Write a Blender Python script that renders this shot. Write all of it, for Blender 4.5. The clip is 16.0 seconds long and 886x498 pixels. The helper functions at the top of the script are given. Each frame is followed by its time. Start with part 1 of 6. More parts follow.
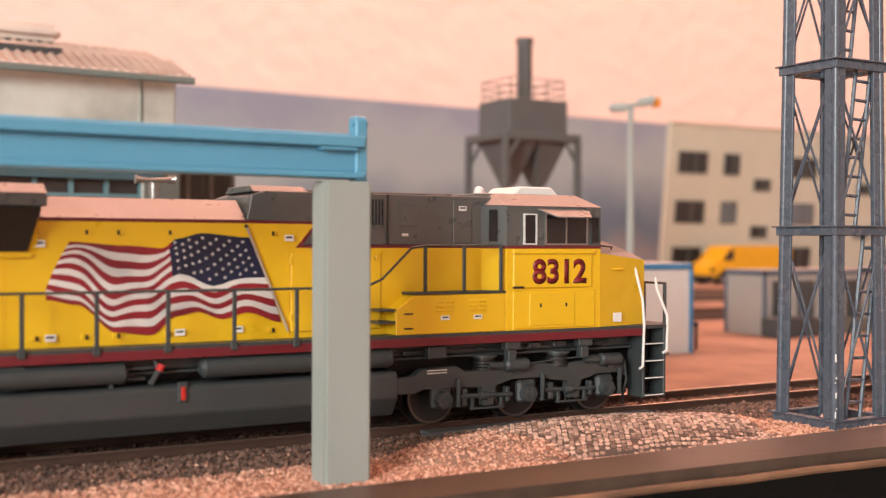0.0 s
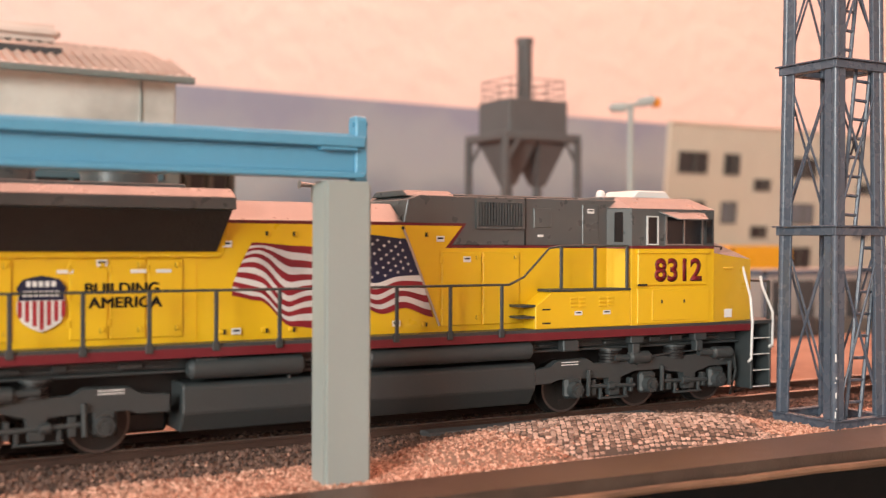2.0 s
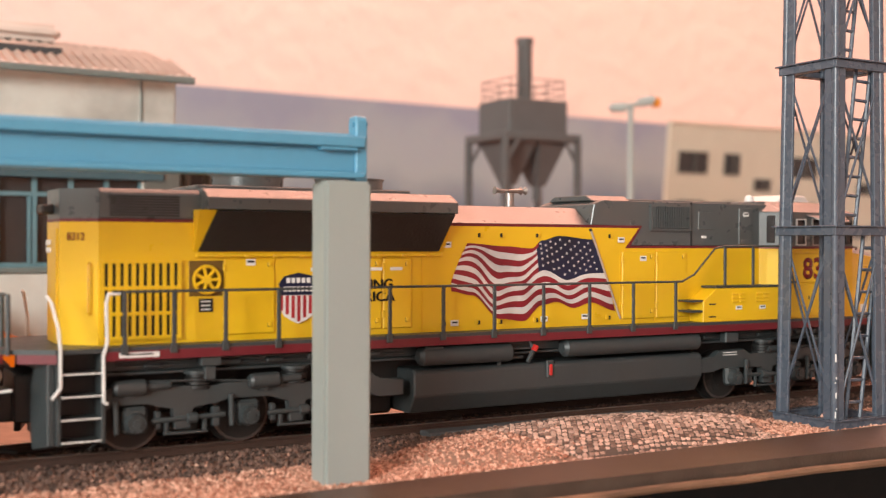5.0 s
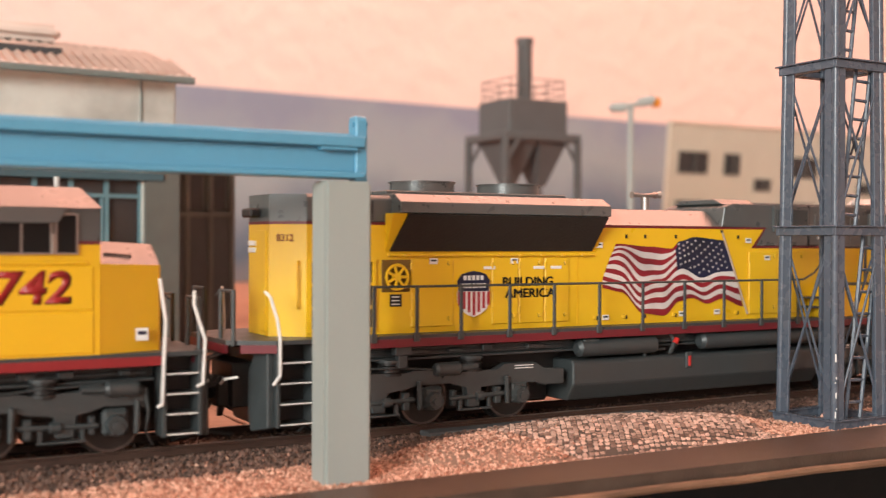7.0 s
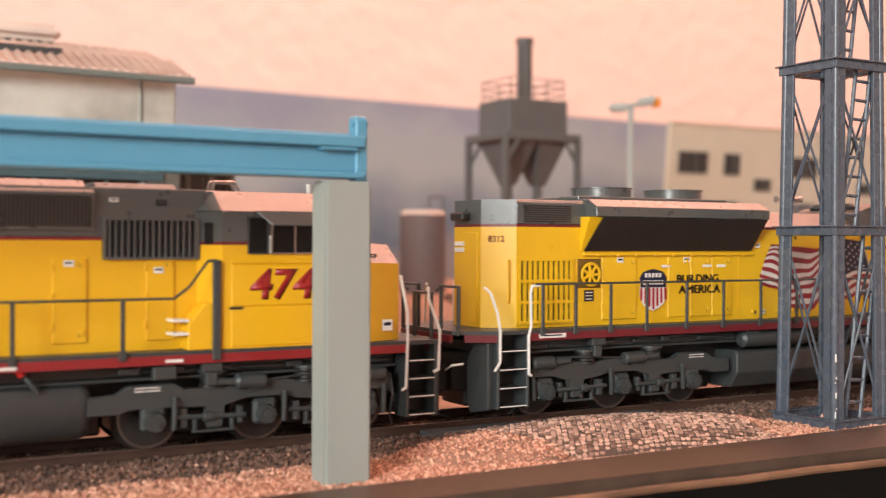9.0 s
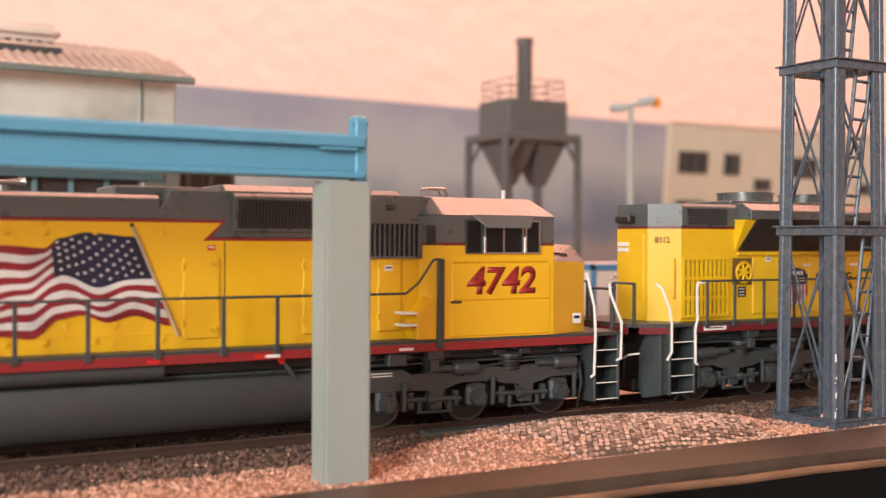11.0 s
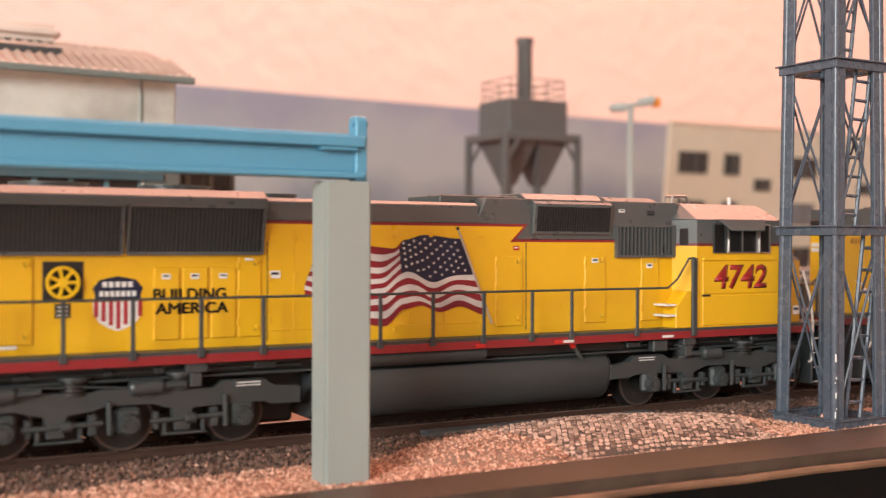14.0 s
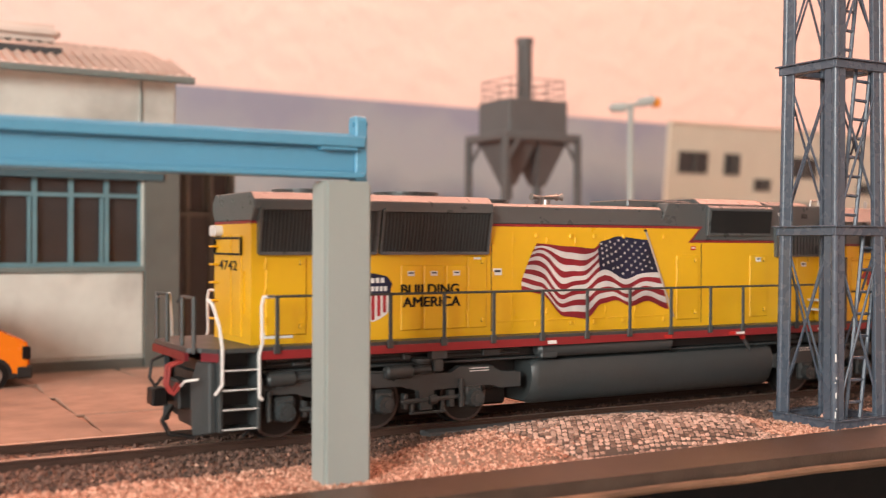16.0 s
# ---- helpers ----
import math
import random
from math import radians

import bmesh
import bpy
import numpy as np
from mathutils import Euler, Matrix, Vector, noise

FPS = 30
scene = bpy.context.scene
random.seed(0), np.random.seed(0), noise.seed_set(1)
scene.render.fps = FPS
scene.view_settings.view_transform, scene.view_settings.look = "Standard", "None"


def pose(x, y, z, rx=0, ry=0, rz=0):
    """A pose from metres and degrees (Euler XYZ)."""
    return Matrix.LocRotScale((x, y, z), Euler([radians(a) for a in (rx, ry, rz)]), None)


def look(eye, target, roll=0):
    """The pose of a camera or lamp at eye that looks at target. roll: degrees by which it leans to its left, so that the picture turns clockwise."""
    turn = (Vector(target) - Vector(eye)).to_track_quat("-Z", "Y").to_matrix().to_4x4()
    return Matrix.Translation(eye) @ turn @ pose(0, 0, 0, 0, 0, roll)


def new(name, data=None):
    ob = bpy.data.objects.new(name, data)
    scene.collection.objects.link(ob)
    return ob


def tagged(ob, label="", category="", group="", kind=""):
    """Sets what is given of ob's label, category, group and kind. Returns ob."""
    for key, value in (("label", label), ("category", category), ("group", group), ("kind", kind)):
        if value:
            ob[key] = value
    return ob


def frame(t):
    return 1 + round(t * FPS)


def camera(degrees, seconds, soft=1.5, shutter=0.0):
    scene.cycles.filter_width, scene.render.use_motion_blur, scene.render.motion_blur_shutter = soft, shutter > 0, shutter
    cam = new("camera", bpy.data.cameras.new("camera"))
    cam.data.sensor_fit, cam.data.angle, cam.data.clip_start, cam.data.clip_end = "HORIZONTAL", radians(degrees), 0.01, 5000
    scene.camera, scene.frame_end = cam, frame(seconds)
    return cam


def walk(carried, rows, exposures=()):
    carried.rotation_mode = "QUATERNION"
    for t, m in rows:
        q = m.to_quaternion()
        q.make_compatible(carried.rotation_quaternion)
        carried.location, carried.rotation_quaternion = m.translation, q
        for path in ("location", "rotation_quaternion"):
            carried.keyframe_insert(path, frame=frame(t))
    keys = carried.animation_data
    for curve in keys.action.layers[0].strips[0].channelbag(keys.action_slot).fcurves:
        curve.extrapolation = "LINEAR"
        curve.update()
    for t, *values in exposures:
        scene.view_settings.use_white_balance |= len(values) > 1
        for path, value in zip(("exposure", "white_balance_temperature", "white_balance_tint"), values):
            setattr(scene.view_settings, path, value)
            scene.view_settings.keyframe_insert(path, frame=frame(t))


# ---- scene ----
MM = 0.001
SPAN = 16.0

# camera: standing still, a hand-held phone on a rest before the layout
cam = camera(43.61, SPAN, soft=1.2, shutter=0.5)
EYE = Vector((0.0, -228.73, 40.95)) * MM
YAW, PITCH, ROLL = radians(29.53), radians(-0.318), 0.206
AIM = EYE + Vector((math.sin(YAW) * math.cos(PITCH), math.cos(YAW) * math.cos(PITCH), math.sin(PITCH)))
walk(cam, [(0.0, look(EYE, AIM, ROLL)), (SPAN, look(EYE, AIM, ROLL))])
cam.data.dof.use_dof = True
cam.data.dof.focus_distance = 0.262
cam.data.dof.aperture_fstop = 17.0
scene.view_settings.exposure = 0.0

# the room's light: a warm ceiling lamp over the layout, weak cool light from an assumed, unseen side window
world = bpy.data.worlds.new("room_dark")
world.use_nodes = True
world.node_tree.nodes["Background"].inputs["Color"].default_value = (0.5, 0.55, 0.6, 1)
world.node_tree.nodes["Background"].inputs["Strength"].default_value = 0.02
scene.world = world


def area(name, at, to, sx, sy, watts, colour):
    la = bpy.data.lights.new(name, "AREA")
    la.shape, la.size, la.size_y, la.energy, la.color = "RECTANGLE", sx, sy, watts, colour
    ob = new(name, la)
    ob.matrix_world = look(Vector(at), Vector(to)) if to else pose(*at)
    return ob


area("ceiling_lamp_light", (1.05, 0.66, 1.54), None, 2.0, 0.86, 42.5, (1.0, 0.43, 0.30))
area("assumed_window_light", (-1.87, -1.38, 0.66), (0.2, 0.1, 0.05), 0.8, 0.9, 62.0, (0.97, 1.0, 0.96))


# ---- materials ----
def mat(name, col, rough=0.5, metal=0.0, var=0.12, scale=300.0, bump=0.0, bscale=2000.0, dirt=None, dirt_amt=0.0, spec=0.5, bdist=0.0003):
    m = bpy.data.materials.new(name)
    m.use_nodes = True
    nt = m.node_tree
    b = nt.nodes["Principled BSDF"]
    b.inputs["Roughness"].default_value = rough
    b.inputs["Metallic"].default_value = metal
    b.inputs["Specular IOR Level"].default_value = spec
    tc = nt.nodes.new("ShaderNodeTexCoord")
    n1 = nt.nodes.new("ShaderNodeTexNoise")
    n1.inputs["Scale"].default_value = scale
    n1.inputs["Detail"].default_value = 6
    nt.links.new(tc.outputs["Object"], n1.inputs["Vector"])
    mx = nt.nodes.new("ShaderNodeMix")
    mx.data_type = "RGBA"
    mx.inputs["A"].default_value = (*[c * (1 - var) for c in col], 1)
    mx.inputs["B"].default_value = (*[min(1, c * (1 + var)) for c in col], 1)
    nt.links.new(n1.outputs["Fac"], mx.inputs["Factor"])
    out = mx.outputs["Result"]
    if dirt:
        n2 = nt.nodes.new("ShaderNodeTexNoise")
        n2.inputs["Scale"].default_value = scale * 0.23
        n2.inputs["Detail"].default_value = 8
        nt.links.new(tc.outputs["Object"], n2.inputs["Vector"])
        rp = nt.nodes.new("ShaderNodeMapRange")
        rp.inputs["From Min"].default_value = 0.45
        rp.inputs["From Max"].default_value = 0.75
        rp.inputs["To Max"].default_value = dirt_amt
        nt.links.new(n2.outputs["Fac"], rp.inputs["Value"])
        m2 = nt.nodes.new("ShaderNodeMix")
        m2.data_type = "RGBA"
        nt.links.new(rp.outputs["Result"], m2.inputs["Factor"])
        nt.links.new(out, m2.inputs["A"])
        m2.inputs["B"].default_value = (*dirt, 1)
        out = m2.outputs["Result"]
    nt.links.new(out, b.inputs["Base Color"])
    rr = nt.nodes.new("ShaderNodeMapRange")
    rr.inputs["To Min"].default_value = max(0.02, rough - 0.1)
    rr.inputs["To Max"].default_value = min(1.0, rough + 0.1)
    nt.links.new(n1.outputs["Fac"], rr.inputs["Value"])
    nt.links.new(rr.outputs["Result"], b.inputs["Roughness"])
    if bump:
        n3 = nt.nodes.new("ShaderNodeTexNoise")
        n3.inputs["Scale"].default_value = bscale
        n3.inputs["Detail"].default_value = 4
        nt.links.new(tc.outputs["Object"], n3.inputs["Vector"])
        bp = nt.nodes.new("ShaderNodeBump")
        bp.inputs["Strength"].default_value = bump
        bp.inputs["Distance"].default_value = bdist
        nt.links.new(n3.outputs["Fac"], bp.inputs["Height"])
        nt.links.new(bp.outputs["Normal"], b.inputs["Normal"])
    return m


YEL = mat("yellow_paint", (0.80, 0.485, 0.012), 0.32, var=0.05, scale=120, bump=0.05, dirt=(0.5, 0.28, 0.02), dirt_amt=0.18)
YEL2 = mat("golden_yellow_paint", (0.80, 0.450, 0.012), 0.32, var=0.05, scale=120, bump=0.05, dirt=(0.5, 0.25, 0.02), dirt_amt=0.18)
GREY = mat("harbour_grey_paint", (0.078, 0.088, 0.088), 0.30, var=0.08, spec=0.8, bump=0.08, dirt=(0.10, 0.09, 0.08), dirt_amt=0.3)
UGREY = mat("undercarriage_grey", (0.042, 0.050, 0.052), 0.42, var=0.12, bump=0.12, dirt=(0.06, 0.055, 0.05), dirt_amt=0.4)
DARK = mat("dark_plastic", (0.015, 0.0145, 0.014), 0.5, bump=0.1)
BLACK = mat("black_plastic", (0.008, 0.008, 0.008), 0.4, spec=0.25)
RED = mat("dark_red_stripe", (0.15, 0.011, 0.018), 0.4, var=0.06)
RED2 = mat("red_stripe", (0.26, 0.017, 0.02), 0.4, var=0.08)
BRIGHT_RED = mat("bright_red_paint", (0.55, 0.02, 0.015), 0.4)
WHITE = mat("white_paint", (0.78, 0.77, 0.74), 0.4, var=0.04)
# dirt here gives the flag's printed fold shading as random dark patches
FLAG_RED = mat("flag_red_print", (0.27, 0.014, 0.024), 0.42, var=0.25, scale=380, dirt=(0.06, 0.005, 0.012), dirt_amt=0.8)
FLAG_WHITE = mat("flag_white_print", (0.70, 0.67, 0.64), 0.42, var=0.12, scale=380, dirt=(0.24, 0.22, 0.24), dirt_amt=0.75)
FLAG_BLUE = mat("flag_blue_print", (0.008, 0.013, 0.045), 0.42, var=0.3, scale=380, dirt=(0.003, 0.004, 0.010), dirt_amt=0.8)
SHIELD_RED = mat("shield_red_print", (0.42, 0.02, 0.03), 0.42, var=0.1)
NUM_RED = mat("number_red", (0.20, 0.010, 0.016), 0.4, var=0.05)
HOSE_RED = mat("dull_red_hose", (0.32, 0.035, 0.03), 0.5)
STEEL = mat("worn_steel", (0.42, 0.40, 0.38), 0.32, 0.9, bump=0.1)
TYRE = mat("worn_tyre_steel", (0.13, 0.11, 0.10), 0.4, 0.7, var=0.3, scale=900)
WHEEL = mat("dark_wheel_steel", (0.014, 0.013, 0.012), 0.5, 0.0, bump=0.1)
RUST = mat("rusty_rail_side", (0.060, 0.030, 0.020), 0.6, var=0.25, bump=0.3, dirt=(0.05, 0.025, 0.02), dirt_amt=0.5)
RAILTOP = mat("polished_rail_head", (0.66, 0.52, 0.43), 0.36, 0.9, var=0.1)
SCREEN = mat("radiator_screen_black", (0.020, 0.018, 0.016), 0.42, var=0.3, scale=400, bump=0.5, bscale=1600)
GLASS = mat("dark_window_glass", (0.012, 0.012, 0.013), 0.12, var=0.1, spec=0.6)
PILLAR = mat("pale_grey_plastic", (0.34, 0.385, 0.365), 0.45, var=0.05, scale=90, bump=0.12, bscale=1500, dirt=(0.33, 0.34, 0.31), dirt_amt=0.4)
BLUE = mat("light_blue_plastic", (0.105, 0.335, 0.50), 0.36, var=0.06, scale=80, bump=0.06, dirt=(0.06, 0.24, 0.36), dirt_amt=0.3)
TOWER = mat("slate_grey_plastic", (0.088, 0.107, 0.138), 0.27, var=0.08, bump=0.08)
WOOD = mat("dark_stained_wood_edge", (0.074, 0.051, 0.038), 0.40, var=0.5, scale=220, bump=0.6, dirt=(0.04, 0.024, 0.016), dirt_amt=0.6)
LIPHIGHLIGHT = mat("worn_lip_highlight", (0.24, 0.13, 0.075), 0.5, var=0.6, scale=160, bump=0.5, dirt=(0.05, 0.03, 0.02), dirt_amt=0.9)
LINTEL = mat("dark_teal_lintel", (0.055, 0.115, 0.14), 0.5, var=0.12, bump=0.1)
SHED = mat("weathered_white_plaster", (0.62, 0.65, 0.60), 0.8, var=0.16, scale=110, bump=0.3, dirt=(0.17, 0.17, 0.155), dirt_amt=0.95)
CONC = mat("grey_concrete", (0.125, 0.13, 0.115), 0.85, var=0.2, scale=90, bump=0.3, dirt=(0.05, 0.048, 0.042), dirt_amt=0.7)
TEAL = mat("teal_window_frame", (0.13, 0.26, 0.30), 0.5, var=0.12, bump=0.1, dirt=(0.08, 0.15, 0.17), dirt_amt=0.4)
PANE = mat("dusty_window_pane", (0.040, 0.038, 0.038), 0.22, var=0.35, scale=60)
# paler blue-grey for some of the office panes
DULLPANE = mat("pale_blue_grey_pane", (0.15, 0.17, 0.19), 0.3, var=0.4, scale=50)
ORANGELIT = mat("orange_lit_head_end", (0.75, 0.30, 0.04), 0.3)
ROOF = mat("pale_corrugated_roofing", (0.74, 0.64, 0.57), 0.75, var=0.15, scale=90, bump=0.2, dirt=(0.2, 0.17, 0.15), dirt_amt=0.5)
GUTTER = mat("grey_green_gutter", (0.16, 0.20, 0.19), 0.5, var=0.15)
ANNEX = mat("dark_brown_boards", (0.058, 0.062, 0.064), 0.7, var=0.25, bump=0.2)
HOPPER = mat("hopper_dark_grey", (0.112, 0.115, 0.115), 0.6, var=0.12, scale=120, bump=0.15, dirt=(0.07, 0.06, 0.055), dirt_amt=0.4)
FACADE = mat("cream_rendered_facade", (0.60, 0.57, 0.465), 0.85, var=0.08, scale=60, bump=0.15, dirt=(0.48, 0.44, 0.35), dirt_amt=0.4)
VANORANGE = mat("orange_van_paint", (0.85, 0.21, 0.008), 0.25, var=0.04)
VANYEL = mat("yellow_van_paint", (0.85, 0.42, 0.01), 0.3, var=0.04)
CABIN = mat("white_cabin_panel", (0.66, 0.66, 0.64), 0.5, var=0.05)
CABGREY = mat("weathered_grey_cabin_panel", (0.36, 0.345, 0.32), 0.7, var=0.12, scale=60)
CABSLATE = mat("slate_blue_roof_edge", (0.10, 0.13, 0.17), 0.5, var=0.1)
CABBLUE = mat("blue_cabin_frame", (0.055, 0.22, 0.42), 0.45, var=0.08)
ROOMWALL = mat("painted_room_wall", (0.79, 0.725, 0.685), 0.9, var=0.02, scale=12, bump=0.42, bscale=32, bdist=0.012)
FLOORM = mat("brown_room_floor", (0.20, 0.13, 0.08), 0.6, var=0.2, scale=10)
FASCIA = mat("matt_black_board", (0.004, 0.0038, 0.0036), 0.8, spec=0.15)
PAVING = mat("pinkish_concrete_paving", (0.35, 0.235, 0.175), 0.85, var=0.42, scale=150, bump=0.7, dirt=(0.19, 0.13, 0.098), dirt_amt=0.85)
SLAB = mat("grey_crossing_slab", (0.11, 0.115, 0.12), 0.8, var=0.15, bump=0.25)
SLEEPER = mat("brown_sleeper", (0.10, 0.07, 0.055), 0.8, var=0.2, bump=0.2)


def island(m, a, b):
    """Lets each loose stone of a mesh take a tone of its own between a and b."""
    nt = m.node_tree
    g = nt.nodes.new("ShaderNodeNewGeometry")
    rp = nt.nodes.new("ShaderNodeMix")
    rp.data_type = "RGBA"
    rp.inputs["A"].default_value, rp.inputs["B"].default_value = (*a, 1), (*b, 1)
    nt.links.new(g.outputs["Random Per Island"], rp.inputs["Factor"])
    nt.links.new(rp.outputs["Result"], nt.nodes["Principled BSDF"].inputs["Base Color"])
    return m


GRAVEL = island(mat("salmon_gravel", (0.4, 0.3, 0.25), 0.85, bump=0.3), (0.34, 0.12, 0.068), (0.94, 0.58, 0.43))
BALLAST = island(mat("grey_brown_ballast", (0.2, 0.17, 0.15), 0.85, bump=0.3), (0.040, 0.024, 0.018), (0.25, 0.145, 0.11))
COBBLE = island(mat("small_cobbles", (0.3, 0.25, 0.2), 0.8, bump=0.3), (0.17, 0.09, 0.066), (0.86, 0.57, 0.45))


def ground_mat():
    """Fine pinkish sand with browner trodden patches."""
    m = mat("pinkish_sand", (0.38, 0.23, 0.165), 0.9, var=0.3, scale=90, bump=0.8, bscale=900, dirt=(0.17, 0.095, 0.068), dirt_amt=0.9)
    return m


SAND = ground_mat()


def backdrop_mat():
    """A printed sky: dusky pink cloud above, blue-grey haze below."""
    m = bpy.data.materials.new("printed_cloudy_sky")
    m.use_nodes = True
    nt = m.node_tree
    b = nt.nodes["Principled BSDF"]
    b.inputs["Roughness"].default_value = 0.7
    tc = nt.nodes.new("ShaderNodeTexCoord")
    sp = nt.nodes.new("ShaderNodeSeparateXYZ")
    nt.links.new(tc.outputs["Object"], sp.inputs["Vector"])
    nz = nt.nodes.new("ShaderNodeTexNoise")
    nz.inputs["Scale"].default_value = 9
    nz.inputs["Detail"].default_value = 5
    nt.links.new(tc.outputs["Object"], nz.inputs["Vector"])
    ad = nt.nodes.new("ShaderNodeMath")
    ad.operation = "MULTIPLY_ADD"
    nt.links.new(nz.outputs["Fac"], ad.inputs[0])
    ad.inputs[1].default_value = 0.14
    nt.links.new(sp.outputs["Z"], ad.inputs[2])
    mr = nt.nodes.new("ShaderNodeMapRange")
    mr.inputs["From Min"].default_value, mr.inputs["From Max"].default_value = -0.058, 0.068
    nt.links.new(ad.outputs["Value"], mr.inputs["Value"])
    cr = nt.nodes.new("ShaderNodeValToRGB")
    e = cr.color_ramp.elements
    e[0].position, e[0].color = 0.05, (0.30, 0.29, 0.30, 1)
    e[1].position, e[1].color = 1.0, (0.30, 0.33, 0.42, 1)
    for pos, col in ((0.28, (0.14, 0.20, 0.27, 1)), (0.46, (0.26, 0.31, 0.36, 1)), (0.66, (0.37, 0.42, 0.44, 1)), (0.84, (0.36, 0.40, 0.44, 1))):
        k = e.new(pos)
        k.color = col
    nt.links.new(mr.outputs["Result"], cr.inputs["Fac"])
    nt.links.new(cr.outputs["Color"], b.inputs["Base Color"])
    return m


SKYCARD = backdrop_mat()


# ---- mesh helpers, in millimetres ----
def box(bm, x0, x1, y0, y1, z0, z1):
    v = [bm.verts.new(p) for p in ((x0, y0, z0), (x1, y0, z0), (x1, y1, z0), (x0, y1, z0), (x0, y0, z1), (x1, y0, z1), (x1, y1, z1), (x0, y1, z1))]
    for f in ((3, 2, 1, 0), (4, 5, 6, 7), (0, 1, 5, 4), (1, 2, 6, 5), (2, 3, 7, 6), (3, 0, 4, 7)):
        bm.faces.new([v[i] for i in f])
    return bm


def bev(bm, w, seg=1):
    bmesh.ops.bevel(bm, geom=list(bm.edges), offset=w, segments=seg, affect="EDGES", clamp_overlap=True)
    return bm


def bbox(x0, x1, y0, y1, z0, z1, w=0.2, seg=1):
    return bev(box(bmesh.new(), x0, x1, y0, y1, z0, z1), w, seg)


def prism(bm, poly, axis, a, b):
    """Extrudes a flat outline along an axis: y takes (x, z) points, x takes (y, z), z takes (x, y)."""
    def at(p, h):
        return {"y": (p[0], h, p[1]), "x": (h, p[0], p[1]), "z": (p[0], p[1], h)}[axis]
    lo, hi = [bm.verts.new(at(p, a)) for p in poly], [bm.verts.new(at(p, b)) for p in poly]
    bm.faces.new(lo)
    bm.faces.new(hi[::-1])
    n = len(poly)
    for i in range(n):
        bm.faces.new((lo[i], hi[i], hi[(i + 1) % n], lo[(i + 1) % n]))
    return bm


def rod(bm, p, q, r, n=8, r2=None):
    p, q = Vector(p), Vector(q)
    m = Matrix.Translation((p + q) / 2) @ (q - p).to_track_quat("Z", "Y").to_matrix().to_4x4()
    bmesh.ops.create_cone(bm, cap_ends=True, segments=n, radius1=r, radius2=r if r2 is None else r2, depth=(q - p).length, matrix=m)
    return bm


def wire(bm, pts, r, n=6):
    for i in range(len(pts) - 1):
        rod(bm, pts[i], pts[i + 1], r, n)
        if i:
            bmesh.ops.create_icosphere(bm, subdivisions=1, radius=r * 1.05, matrix=Matrix.Translation(pts[i]))
    return bm


def ball(bm, at, r, s=2):
    bmesh.ops.create_icosphere(bm, subdivisions=s, radius=r, matrix=Matrix.Translation(at))
    return bm


def link(name, me, material, parent, label=""):
    if material is not None:
        me.materials.append(material)
    ob = new(name, me)
    if parent is not None:
        ob.parent = parent
    if label:
        ob["label"] = label
    return ob


def part(name, bm, material, parent=None, label="", smooth=False):
    bmesh.ops.recalc_face_normals(bm, faces=list(bm.faces))
    bmesh.ops.scale(bm, vec=(MM, MM, MM), verts=list(bm.verts))
    me = bpy.data.meshes.new(name)
    bm.to_mesh(me)
    bm.free()
    if smooth:
        me.polygons.foreach_set("use_smooth", [True] * len(me.polygons))
        me.set_sharp_from_angle(angle=radians(35))
    return link(name, me, material, parent, label)


def thing(name, label, category, m=None, group="", kind=""):
    ob = new(name)
    ob.empty_display_size = 0.01
    tagged(ob, label, category, group, kind)
    if m is not None:
        ob.matrix_world = m
    return ob


def mpose(x, y, z, rx=0, ry=0, rz=0):
    return pose(x * MM, y * MM, z * MM, rx, ry, rz)


def words(text, height, width, x0, z0, y, depth=0.06, side=-1, shear=0.0, bold=0.08):
    """Built-in lettering as a bmesh, standing in the plane y and read from the side -y (or +y)."""
    cu = bpy.data.curves.new("lettering", "FONT")
    cu.body, cu.size, cu.offset = text, 10.0, bold
    cu.extrude = 0.0
    ob = bpy.data.objects.new("lettering", cu)
    scene.collection.objects.link(ob)
    dg = bpy.context.evaluated_depsgraph_get()
    me = bpy.data.meshes.new_from_object(ob.evaluated_get(dg))
    bm = bmesh.new()
    bm.from_mesh(me)
    bpy.data.objects.remove(ob)
    bpy.data.curves.remove(cu)
    bpy.data.meshes.remove(me)
    xs, ys = [v.co.x for v in bm.verts], [v.co.y for v in bm.verts]
    a, c, e, g = min(xs), max(xs), min(ys), max(ys)
    for v in bm.verts:
        u, w = (v.co.x - a) / (c - a), (v.co.y - e) / (g - e)
        v.co = (x0 + width * (u if side < 0 else 1 - u) + shear * w, y, z0 + height * w)
    ext = bmesh.ops.extrude_face_region(bm, geom=list(bm.faces))
    for v in ext["geom"]:
        if isinstance(v, bmesh.types.BMVert):
            v.co.y += side * depth
    return bm


